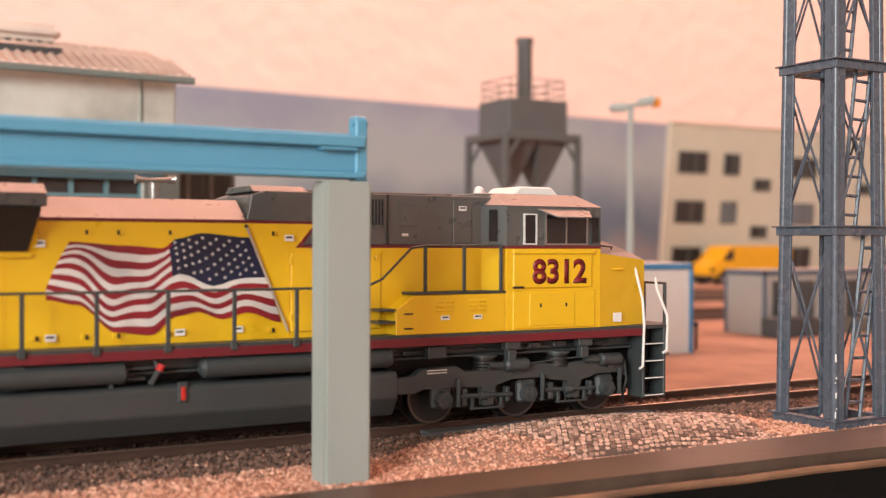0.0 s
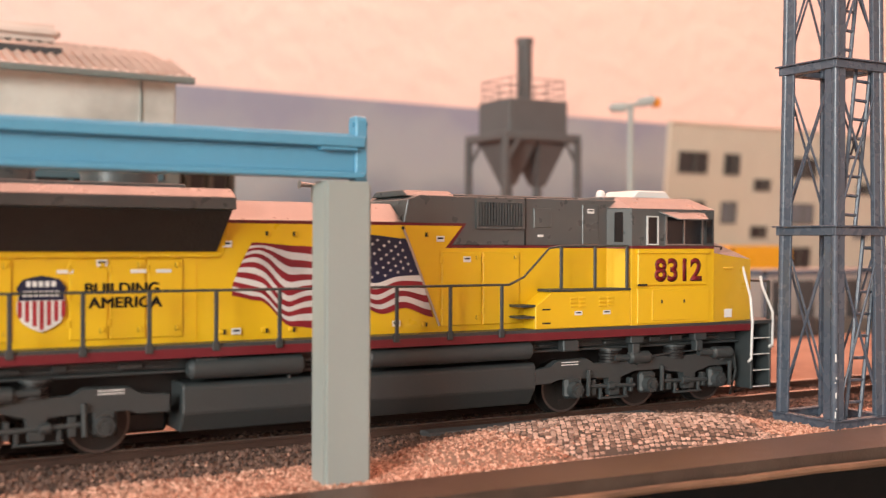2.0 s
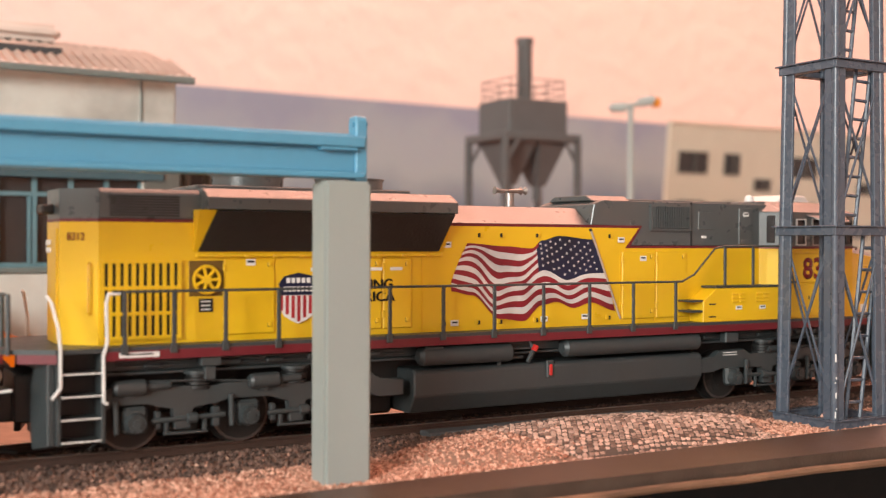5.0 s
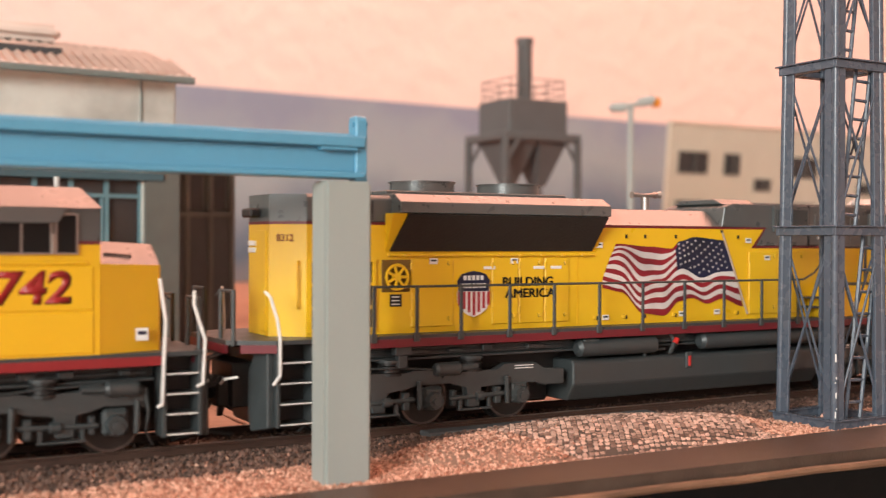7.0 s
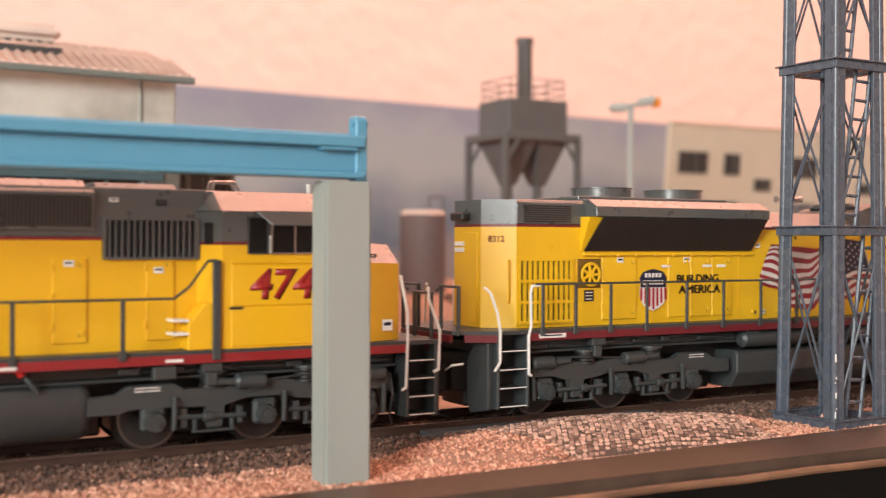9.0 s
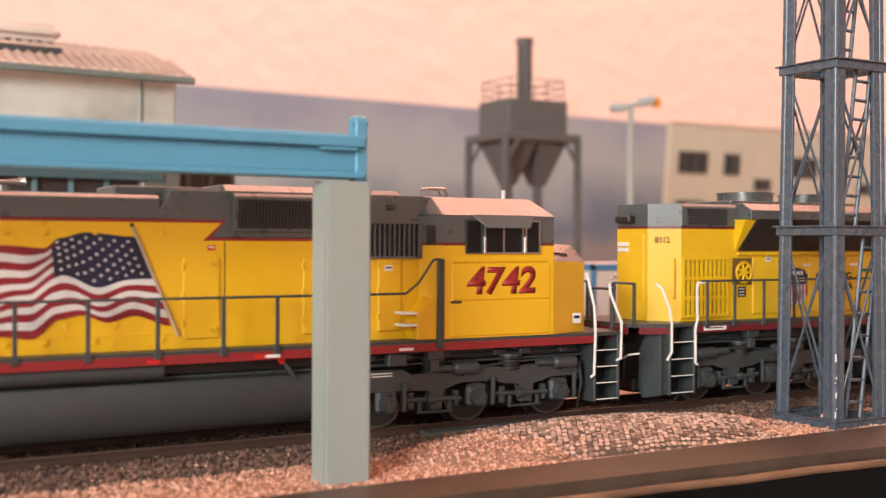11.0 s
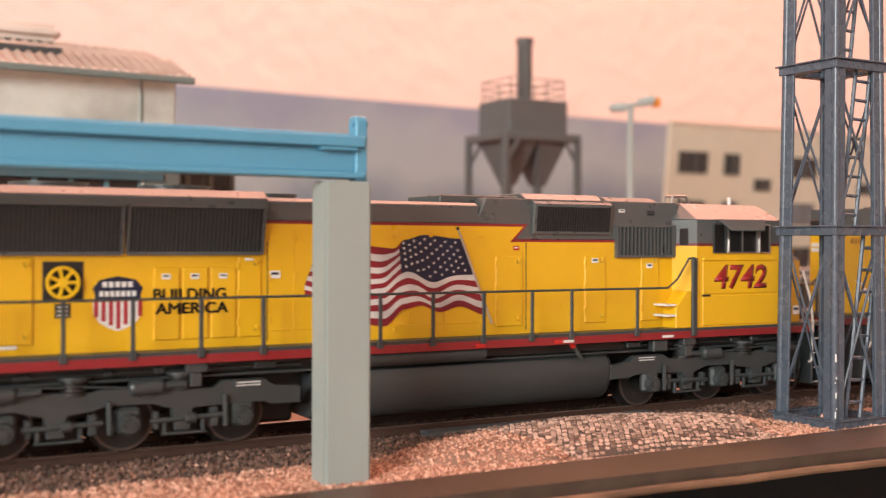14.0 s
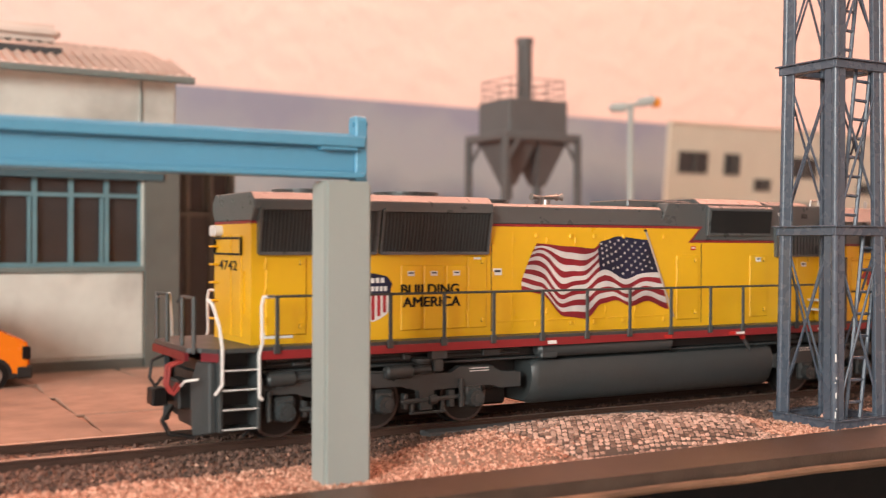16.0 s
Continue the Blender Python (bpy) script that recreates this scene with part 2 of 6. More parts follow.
# ---- the room and the layout board ----
def room():
    def wall(name, b, label, material=ROOMWALL):
        tagged(part(name, b, material), label, "wall" if "wall" in name else name, kind="structure")
    wall("wall_north", box(bmesh.new(), -1900, 2300, 1150, 1250, -900, 1700), "peach-lit painted room wall behind the layout")
    wall("wall_east", box(bmesh.new(), 2300, 2400, -1900, 1250, -900, 1700), "painted side wall of the room")
    # out of view; the opening is added for the assumed window's light
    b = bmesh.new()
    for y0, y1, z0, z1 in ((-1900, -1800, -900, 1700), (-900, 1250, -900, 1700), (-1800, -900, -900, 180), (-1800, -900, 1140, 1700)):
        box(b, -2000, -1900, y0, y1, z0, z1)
    wall("wall_west", b, "painted side wall of the room, out of view, with an assumed window opening")
    wall("wall_south", box(bmesh.new(), -1900, 2300, -1900, -1800, -900, 1700), "painted room wall behind the camera")
    wall("floor", box(bmesh.new(), -2000, 2400, -1900, 1250, -1000, -900), "brown floor of the room", FLOORM)
    wall("ceiling", box(bmesh.new(), -2000, 2400, -1900, 1250, 1700, 1780), "white painted ceiling of the room")


room()


def furnishings():
    """What carries the layout and lights the room: table legs, the hanging lamp, the frame of the assumed, unseen
    window.
    """
    tb = thing("layout_table", "plain wooden trestle legs carrying the layout board", "table")
    for x in (-1350, -300, 750, 1500):
        for y in (30, 1040):
            part("leg", bbox(x - 35, x + 35, y - 35, y + 35, -900, -60, 3), WOOD, tb)
    for y in (30, 1040):
        part("rail", bbox(-1310, 1460, y - 20, y + 20, -160, -62, 3), WOOD, tb)
    lamp = thing("ceiling_lamp", "large white panel lamp hanging over the layout", "lamp")
    part("housing", bbox(30, 2070, 210, 1110, 1548, 1590, 4), WHITE, lamp)
    for y in (300, 1000):
        part("cord", rod(bmesh.new(), (980, y, 1590), (980, y, 1700), 5, 8), WHITE, lamp)
    w = thing("assumed_window_1", "white framed window assumed in the unseen side wall", "window", kind="structure")
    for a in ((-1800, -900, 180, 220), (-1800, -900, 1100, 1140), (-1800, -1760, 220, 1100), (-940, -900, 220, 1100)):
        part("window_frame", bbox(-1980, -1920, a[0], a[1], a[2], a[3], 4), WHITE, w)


furnishings()


def hill(x, y):
    """Height of the scenery in millimetres: flat by the track, a loose heap before it, a rise far behind."""
    z = -4.0
    t = min(max((y - 205) / 130, 0), 1)
    z += 17 * t * t * (3 - 2 * t) * min(max((x - 60) / 120, 0), 1)
    # heap of gravel between the pillar and the tower
    dx, dy = (x - 155) / 52, (y + 26) / 18
    d = dx * dx + dy * dy
    if d < 1:
        z += 4.3 * (1 - d) ** 0.62
    if -22 < y < 20:
        z = max(z, -4.0 + 1.7 * (1 - min(1, max(0, abs(y) - 15) / 6)))
    z += 0.35 * noise.noise((x / 14, y / 14, 0.3)) + 0.15 * noise.noise((x / 3, y / 3, 4.1))
    return z


def scenery():
    me = bpy.data.meshes.new("ground")
    xs = [*range(-1500, -40, 120), *[x * 2.0 for x in range(-20, 170)], *range(340, 760, 20), *range(760, 1700, 80)]
    ys = [*[y * 1.5 - 48.4 for y in range(0, 30)], *range(0, 60, 5), *range(60, 460, 10), *range(460, 1160, 50)]
    ys = sorted(set(ys))
    vs = [(x * MM, y * MM, hill(x, y) * MM) for y in ys for x in xs]
    nx = len(xs)
    fs = [(j * nx + i, j * nx + i + 1, (j + 1) * nx + i + 1, (j + 1) * nx + i) for j in range(len(ys) - 1) for i in range(nx - 1)]
    me.from_pydata(vs, [], fs)
    me.polygons.foreach_set("use_smooth", [True] * len(fs))
    tagged(link("ground", me, SAND, None), "pinkish sandy ground of the model railway layout", "ground", kind="structure")
    tagged(part("baseboard", box(bmesh.new(), -1500, 1650, -47, 1140, -60, -9), WOOD), "wooden board under the layout", "board", kind="structure")
    # wooden lip along the front of the board, and its black front
    b = prism(bmesh.new(), [(-200, -48.3), (500, -48.3), (500, -82.1), (-200, -47.8)], "z", -12, -2.8)
    tagged(part("front_edge_board", bev(b, 1.4, 4), WOOD, smooth=True), "dark wooden edging board along the front of the layout", "board", kind="structure")
    b = prism(bmesh.new(), [(-200, -48.9), (500, -80.0), (500, -83.6), (-200, -49.3)], "z", -70, -6.2)
    # paler strip paints the orange lit highlight along the worn lower lip
    lip = bmesh.new()
    for i in range(70):
        x = -200 + i * 10
        rod(lip, (x, -48.9 - 34.3 * i / 70, -5.9 + 0.12 * math.sin(i * 1.7)), (x + 10, -48.9 - 34.3 * (i + 1) / 70, -5.9 + 0.12 * math.sin((i + 1) * 1.7)), 0.85, 8)
    tagged(part("edge_highlight", lip, LIPHIGHLIGHT, smooth=True), "paler worn strip standing for the lit highlight along the lower lip of the edging", "trim", kind="structure")
    tagged(part("front_fascia", b, FASCIA), "black fascia under the wooden edging", "fascia", kind="structure")


scenery()


def stones(name, n, x0, x1, y0, y1, smin, smax, material, label, keep=None, sink=0.25):
    """Loose stones: squashed, turned octahedra lying on the ground, in one mesh."""
    rng = np.random.default_rng(sum(map(ord, name)))
    base = np.array([(1, 0, 0), (-1, 0, 0), (0, 1, 0), (0, -1, 0), (0, 0, 1), (0, 0, -1)], float)
    tri = np.array([(0, 2, 4), (2, 1, 4), (1, 3, 4), (3, 0, 4), (2, 0, 5), (1, 2, 5), (3, 1, 5), (0, 3, 5)])
    vs, fs = [], []
    k = 0
    while k < n:
        x, y = rng.uniform(x0, x1), rng.uniform(y0, y1)
        if keep and not keep(x, y, rng.random()):
            n -= 0.4
            continue
        s = rng.uniform(smin, smax) * (1.0 if rng.random() < 0.85 else 1.45)
        q = base * rng.uniform(0.6, 1.2, (6, 1)) * np.array([1, 0.85, 0.7]) * s
        q = q + rng.normal(0, 0.18 * s, q.shape)
        a, c = rng.uniform(0, 6.28), rng.uniform(-0.6, 0.6)
        R1 = np.array([[math.cos(a), -math.sin(a), 0], [math.sin(a), math.cos(a), 0], [0, 0, 1]])
        R2 = np.array([[1, 0, 0], [0, math.cos(c), -math.sin(c)], [0, math.sin(c), math.cos(c)]])
        q = q @ (R1 @ R2).T + np.array([x, y, hill(x, y) + s * sink])
        fs.append(tri + 6 * k)
        vs.append(q)
        k += 1
    me = bpy.data.meshes.new(name)
    me.from_pydata((np.concatenate(vs) * MM).tolist(), [], np.concatenate(fs).tolist())
    return tagged(link(name, me, material, None), label, "gravel", kind="stuff")


def in_mat(x, y):
    return 126 + (y + 14) * -0.35 < x < 196 and -45 < y < -14.5


stones("gravel", 25000, 6, 330, -48, -15, 0.24, 0.5, GRAVEL, "loose salmon-coloured gravel before the track",
       lambda x, y, r: not (in_mat(x, y) and r < 0.90 + 0.08 * noise.noise((x / 8, y / 8, 2))) and (y < -21 + 3 * noise.noise((x / 9, 0, 0)) or r < 0.12))
stones("ballast", 11000, 0, 330, -24, -9.4, 0.35, 0.7, BALLAST, "coarse grey-brown track ballast",
       lambda x, y, r: y > -22 + 3 * noise.noise((x / 9, 0, 0)) and not (117 < x < 186 and y > -14.5) and not (in_mat(x, y) and r < 0.9))
stones("track_bed", 6500, 0, 360, -7.6, 18, 0.35, 0.65, BALLAST, "grey-brown ballast between the rails", None)


def cobbles():
    """A strip of small embossed paving stones on the heap, half buried in gravel."""
    rng = np.random.default_rng(5)
    vs, fs = [], []
    k = 0
    for j in range(27):
        for i in range(56):
            x, y = 117 + i * 1.5 + (j % 2) * 0.75 + rng.normal(0, 0.09), -15 - j * 1.16 + rng.normal(0, 0.08)
            if not in_mat(x, y) or rng.random() < 0.08:
                continue
            h = hill(x, y)
            w, d, t = rng.uniform(0.42, 0.53), rng.uniform(0.28, 0.36), rng.uniform(0.35, 0.65)
            q = [(x + a * w * s, y + c * d * s, h + z + rng.normal(0, 0.05)) for z, s in ((-0.3, 1.0), (t * 0.7, 0.95), (t, 0.6)) for a, c in ((-1, -1), (1, -1), (1, 1), (-1, 1))]
            vs += q
            o = 12 * k
            for lv in (0, 4):
                fs += [(o + lv + e, o + lv + (e + 1) % 4, o + lv + 4 + (e + 1) % 4, o + lv + 4 + e) for e in range(4)]
            fs.append((o + 8, o + 9, o + 10, o + 11))
            k += 1
    me = bpy.data.meshes.new("cobbles")
    me.from_pydata([tuple(c * MM for c in v) for v in vs], [], fs)
    tagged(link("cobbles", me, COBBLE, None), "small worn cobbles half buried in gravel beside the track", "cobbles", kind="stuff")


cobbles()


def cobble_bed():
    """The dark bedding that shows in the joints between the cobbles."""
    me = bpy.data.meshes.new("cobble_bed")
    pts = [(x, y) for y in range(-45, -13) for x in range(116, 198)]
    n = 82
    vs = [(x * MM, y * MM, (hill(x, y) + 0.12) * MM) for x, y in pts]
    fs = [(j * n + i, j * n + i + 1, (j + 1) * n + i + 1, (j + 1) * n + i) for j in range(31) for i in range(n - 1) if in_mat(pts[j * n + i][0], pts[j * n + i][1])]
    me.from_pydata(vs, [], fs)
    tagged(link("cobble_bed", me, SLEEPER, None), "dark bedding between the small cobbles", "bedding", kind="structure")


cobble_bed()


def track():
    """Flat-bottomed rails on sleepers, gauge 16.5 mm."""
    tr = thing("railway_track", "rusty model railway track with dark sleepers in ballast", "track", kind="structure")
    for s in (-1, 1):
        prof = [(-1.05, -2.3), (1.05, -2.3), (1.05, -2.05), (0.25, -1.8), (0.25, -0.75), (0.48, -0.6), (0.48, -0.06), (0.4, 0.0), (-0.4, 0.0), (-0.48, -0.06), (-0.48, -0.6), (-0.25, -0.75), (-0.25, -1.8), (-1.05, -2.05)]
        b = prism(bmesh.new(), [(y + s * 8.7, z) for y, z in prof], "x", -400, 1100)
        ob = part("rail", b, RUST, tr, "rusty rail with a polished head")
        ob.data.materials.append(RAILTOP)
        for p in ob.data.polygons:
            if p.normal.z > 0.5 and p.center.z > -0.0005:
                p.material_index = 1
    me = None
    for i in range(120):
        x = -130 + i * 7.4
        if me is None:
            ob = part("sleeper", bbox(-1.5, 1.5, -15, 15, -4.2, -2.2, 0.15), SLEEPER, tr)
            me = ob.data
        else:
            ob = link("sleeper", me, None, tr)
        ob.location.x = x * MM


track()


def crossing():
    b = bbox(118, 183, -15.0, -9.9, -3.8, -1.1, 0.25)
    tagged(part("crossing_slab", b, SLAB), "grey concrete crossing slab beside the rail", "slab", kind="structure")


crossing()


def pavement():
    """Worn concrete slabs between the track and the shed, with open joints and a cable along the edge."""
    pv = thing("pavement", "worn pinkish concrete paving before the shed", "pavement", kind="structure")
    rng = random.Random(7)
    xs = [-60, -18, 22, 58, 91, 128, 170, 212]
    ys = [24, 62, 98, 131, 162.5]
    for i in range(len(xs) - 1):
        for j in range(len(ys) - 1):
            g = 0.35
            sk = rng.uniform(-1.6, 1.6)
            b = prism(bmesh.new(), [(xs[i] + g + sk, ys[j] + g), (xs[i + 1] - g + sk, ys[j] + g), (xs[i + 1] - g - sk, ys[j + 1] - g), (xs[i] + g - sk, ys[j + 1] - g)], "z", -5.5, -3.2 + rng.uniform(-0.15, 0.15))
            part("slab", bev(b, 0.25), PAVING, pv)
    me = None
    for i in range(24):
        x = -60 + i * 11.4
        if me is None:
            ob = part("kerb", bbox(0.2, 11.2, -1.5, 1.5, -5.6, -2.7, 0.3), PAVING, pv)
            me = ob.data
        else:
            ob = link("kerb", me, None, pv)
        ob.location = (Vector((x, 21.6 + rng.uniform(-0.15, 0.15), rng.uniform(-0.15, 0.1))) * MM)
    pts = [(x, 19.6 + 0.5 * math.sin(x / 11) + 0.3 * math.sin(x / 3.1), -2.6 + 0.3 * math.sin(x / 5)) for x in range(-30, 130, 4)]
    tagged(part("edge_cable", wire(bmesh.new(), pts, 0.35, 5), DARK), "thin dark cable lying along the track edge", "cable")


pavement()


# ---- crane runway: pillar and blue beam ----
def pillar():
    b = bbox(81.4, 90.9, -41.2, -34.6, -5.5, 52.4, 0.55, 2)
    tagged(part("crane_pillar", b, PILLAR, smooth=True), "pale grey square plastic crane pillar standing in gravel", "pillar")


pillar()


def runway_beam():
    t = thing("crane_runway_beam", "light blue I-section crane beam resting on a grey pillar", "beam")
    b = bmesh.new()
    x0, x1 = -160, 90.0
    box(b, x0, x1, -40.2, -34.6, 58.8, 60.9)
    box(b, x0, x1, -38.4, -36.4, 54.2, 58.8)
    box(b, x0, x1, -40.0, -34.6, 53.0, 54.2)
    box(b, x0, x1, -37.9, -36.9, 60.9, 61.5)
    part("beam", bev(b, 0.18), BLUE, t)
    b = prism(bmesh.new(), [(-39.0, 52.5), (-35.4, 52.5), (-35.4, 64.0), (-36.0, 64.9), (-38.4, 64.9), (-39.0, 64.0)], "x", 88.6, 91.0)
    part("end_stop", bev(b, 0.25), BLUE, t)
    part("bolt", rod(bmesh.new(), (88.2, -37.9, 63.4), (91.4, -37.9, 63.4), 0.5), BLUE, t)
    b = box(bmesh.new(), 81, 88.4, -40.0, -38.3, 58.2, 58.7)
    part("web_rib", b, BLUE, t)


runway_beam()


# ---- lattice tower ----
def tower():
    t = thing("lattice_tower", "slate grey plastic lattice tower with a climbing ladder", "tower")
    CX, CY, HALF = 223.6, -33.4, 8.6
    lv = [-2.6, 44.6, 85.3, 126]

    def corner(sx, sy, z):
        """A leg's place at height z: the tower narrows slightly upwards."""
        k = HALF * (1.012 - 0.00105 * z)
        return Vector((CX + sx * k, CY + sy * k, z))
    corners = ((-1, -1), (-1, 1), (1, -1), (1, 1))
    for sx, sy in corners:
        lo, hi = corner(sx, sy, -6), corner(sx, sy, 140)
        part("leg", rod(bmesh.new(), lo, hi, 0.95, 12), TOWER, t, smooth=True)
        for dx, dy in ((-sx, 0), (0, -sy)):
            b = bmesh.new()
            near, far, half = 0.5, 3.0, 0.4
            ring = []
            for p in (lo, hi):
                out = Vector((sx * 0.1, 0, 0)) if dy else Vector((0, sy * 0.1, 0))
                side = Vector((half if dy else 0, half if dx else 0, 0))
                run = Vector((dx, dy, 0))
                ring.append([b.verts.new(p + out + run * u + side * v) for u, v in ((near, -1), (far, -1), (far, 1), (near, 1))])
            b.faces.new(ring[0]), b.faces.new(ring[1])
            for i in range(4):
                b.faces.new((ring[0][i], ring[0][(i + 1) % 4], ring[1][(i + 1) % 4], ring[1][i]))
            part("leg_flange", bev(b, 0.12), TOWER, t)
    for z in lv:
        k = HALF * (1.012 - 0.00105 * z)
        b = bmesh.new()
        o, w = k + 1.25, 0.75
        # upright webs, a wider lip along their top, and an inner plate below
        for z0, z1, r, d in ((z - 1.45, z + 0.55, o, w), (z + 0.56, z + 0.95, o + 0.75, 2.4), (z - 1.45, z - 1.1, o - 0.76, 2.2)):
            for a in ((CX - r, CX + r, CY - r, CY - r + d), (CX - r, CX + r, CY + r - d, CY + r), (CX - r, CX - r + d, CY - r + d + 0.02, CY + r - d - 0.02), (CX + r - d, CX + r, CY - r + d + 0.02, CY + r - d - 0.02)):
                box(b, *a, z0, z1)
        part("ring_frame", bev(b, 0.08), TOWER, t)
    for i in range(3):
        za, zb = lv[i] + 1, lv[i + 1] - 1
        for p, q in (((-1, -1), (1, -1)), ((-1, -1), (-1, 1)), ((-1, 1), (1, 1)), ((1, -1), (1, 1))):
            for a, c in ((za, zb), (zb, za)):
                off = Vector((0.25, -0.25, 0)) * (1 if a < c else -1)
                part("brace", rod(bmesh.new(), corner(*p, a) + off, corner(*q, c) + off, 0.31, 6), TOWER, t)
    # a leaning ladder in each storey
    Y = CY - HALF + 2.2
    for i, (xa, xb) in enumerate(((221.3, 228.0), (219.2, 224.9), (217.0, 222.6))):
        za, zb = lv[i] - 1, lv[i + 1] + 1
        lad = part("ladder", wire(wire(bmesh.new(), [(xa, Y, za), (xb, Y, zb)], 0.52), [(xa + 5.2, Y, za), (xb + 5.2, Y, zb)], 0.52), TOWER, t)
        for k in range(1, 9):
            f = k / 9
            x, z = xa + (xb - xa) * f, za + (zb - za) * f
            part("rung", rod(bmesh.new(), (x, Y, z), (x + 5.2, Y, z - 0.2), 0.42, 6), TOWER, lad)
    # chipped paint on the front leg
    for z, h, a in ((12.4, 2.0, 0.0), (8.2, 0.7, 0.15), (7.2, 0.4, -0.1), (3.6, 1.5, 0.1), (0.8, 0.6, 0.25), (-1.2, 1.7, -0.05), (43.2, 1.6, 0.3)):
        p = corner(-1, -1, z)
        part("paint_chip", bbox(p.x - 0.6 + a, p.x - 0.22 + a, p.y - 1.0, p.y - 0.6, z, z + h, 0.13), WHITE, t)


tower()


# ---- buildings behind the track ----
def shed():
    t = thing("goods_shed", "weathered white goods shed with teal windows and corrugated roof", "shed", mpose(112, 163.5, -4, 0, 0, 2.0))
    # local: x runs to the left as negative, y away, z from the ground
    W, D, Hh = 190.0, 110.0, 103.0
    # walls, the front one with an opening for the window band
    wx0, wx1, wz0, wz1 = -84.0, -12.2, 36.2, 70.0
    for a in ((-W, wx0, 0, 4, 0, Hh), (wx1, 0, 0, 4, 0, Hh), (wx0, wx1, 0, 4, 0, wz0), (wx0, wx1, 0, 4, wz1, Hh), (-4, 0, 4, D, 0, Hh), (-W, -W + 4, 4, D, 0, Hh), (-W + 4, -4, D - 4, D, 0, Hh)):
        part("wall", box(bmesh.new(), *a), SHED, t)
    part("corner_column", bbox(-11.4, 1.2, -1.6, 3.0, 0, 71, 0.3), CONC, t)
    part("plinth", bbox(-W, -11.5, -1.0, 2, 0, 4.2, 0.3), CONC, t)
    part("ledge", bbox(-W, -11.5, -0.8, 2, 72.4, 74.4, 0.2), GUTTER, t)
    part("lintel", bbox(-W, -4.8, -2.4, 0.5, 66.4, 69.3, 0.2), LINTEL, t)
    win = part("window_frame", box(bmesh.new(), wx0, wx1, 0.6, 2.0, wz0, wz0 + 1.6), TEAL, t)
    part("top_rail", box(bmesh.new(), wx0, wx1, 0.6, 2.0, wz1 - 1.4, wz1), TEAL, win)
    part("transom", box(bmesh.new(), wx0, wx1, 0.6, 2.0, 60.2, 61.6), TEAL, win)
    n = 6
    cw = (wx1 - wx0) / n
    for i in range(n + 1):
        x = wx0 + i * cw
        part("mullion", box(bmesh.new(), x - 0.75, x + 0.75, 0.45, 2.1, wz0, wz1), TEAL, win)
        if i < n and i % 2 == 0:
            part("casement_stile", box(bmesh.new(), x + cw - 2.3, x + cw - 1.2, 0.2, 1.4, wz0 + 1.6, 60), TEAL, win)
    for i in range(n):
        part("pane", box(bmesh.new(), wx0 + i * cw + 0.7, wx0 + (i + 1) * cw - 0.7, 2.2, 2.6, wz0 + 1.5, wz1 - 1.3), PANE, win)
    part("window_sill", bbox(wx0 - 1, wx1 + 1, -1.4, 1, 34.4, 36.3, 0.2), GUTTER, t)
    # smooth panel field under the windows
    part("wall_panel", bbox(wx0 - 30, wx1 + 0.4, -0.7, 0.4, 5.2, 34.0, 0.25), SHED, t)
    part("wall_panel", bbox(-13.2, -0.4, -0.5, 0.4, 75, 102, 0.2), SHED, t)
    part("joint_strip", bbox(-12.8, -12.2, -1.0, 0.2, 75, 102, 0.1), GUTTER, t)
    # corrugated roof with a curved slope
    b = bmesh.new()
    e0, zr = Hh + 0.6, Hh + 17.0
    nseg = 110
    grid = []
    for i in range(nseg + 1):
        x = -W - 6 + (W + 10.5) * i / nseg
        row = []
        for f in (0.0, 0.35, 0.7, 1.0):
            y = -6.5 + (D / 2 + 6.5) * f
            z = e0 + (zr - e0) * math.sin(f * math.pi / 2)
            hip = e0 + (zr - e0) * math.sin(min(1, max(0, (6.5 - x) / 9)) * math.pi / 2) - 0.5
            z = min(z, hip) + (0.55 if i % 2 else -0.55) * (1 if f < 1 else 0)
            row.append(b.verts.new((x, y, z)))
        grid.append(row)
    for i in range(nseg):
        for j in range(3):
            b.faces.new((grid[i][j], grid[i + 1][j], grid[i + 1][j + 1], grid[i][j + 1]))
    bmesh.ops.solidify(b, geom=list(b.faces), thickness=0.7)
    rf = part("roof", b, ROOF, t)
    part("gutter", bbox(-W - 6, 4.6, -8.2, -6.0, Hh - 2.3, Hh + 0.2, 0.4), GUTTER, rf)
    part("skylight", bbox(-120, -37, 9.5, 13.5, 109.4, 112.2, 0.4), ANNEX, rf)
    part("ridge_vent", bbox(-150, -31, 38, 62, zr - 0.6, zr + 5.6, 2.2, 3), ROOF, rf)
    part("ridge_vent", bbox(-31, -7, 48, 60, zr - 1.0, zr + 0.9, 0.5), ROOF, rf)


shed()


def annex():
    t = thing("dark_annex", "dark brown boarded annex with a glazed door beside the shed", "building", mpose(119.5, 206, -5))
    part("wall", box(bmesh.new(), 0, 29, 0, 40, 0, 57), ANNEX, t)
    part("upper_wall", box(bmesh.new(), 0, 29, 2, 40, 57, 76), CONC, t)
    for x in (0.5, 9.5, 19, 28):
        part("post", bbox(x - 0.9, x + 0.9, -1, 1.8, 0, 76, 0.2), CONC, t)
    for z in (57, 75):
        part("rail", bbox(0, 29, -0.8, 1.9, z - 0.9, z + 0.9, 0.2), CONC, t)
    for x in (2, 11, 20.5):
        part("pane", box(bmesh.new(), x, x + 5.2, 1.2, 1.9, 59, 73), PANE, t)


annex()


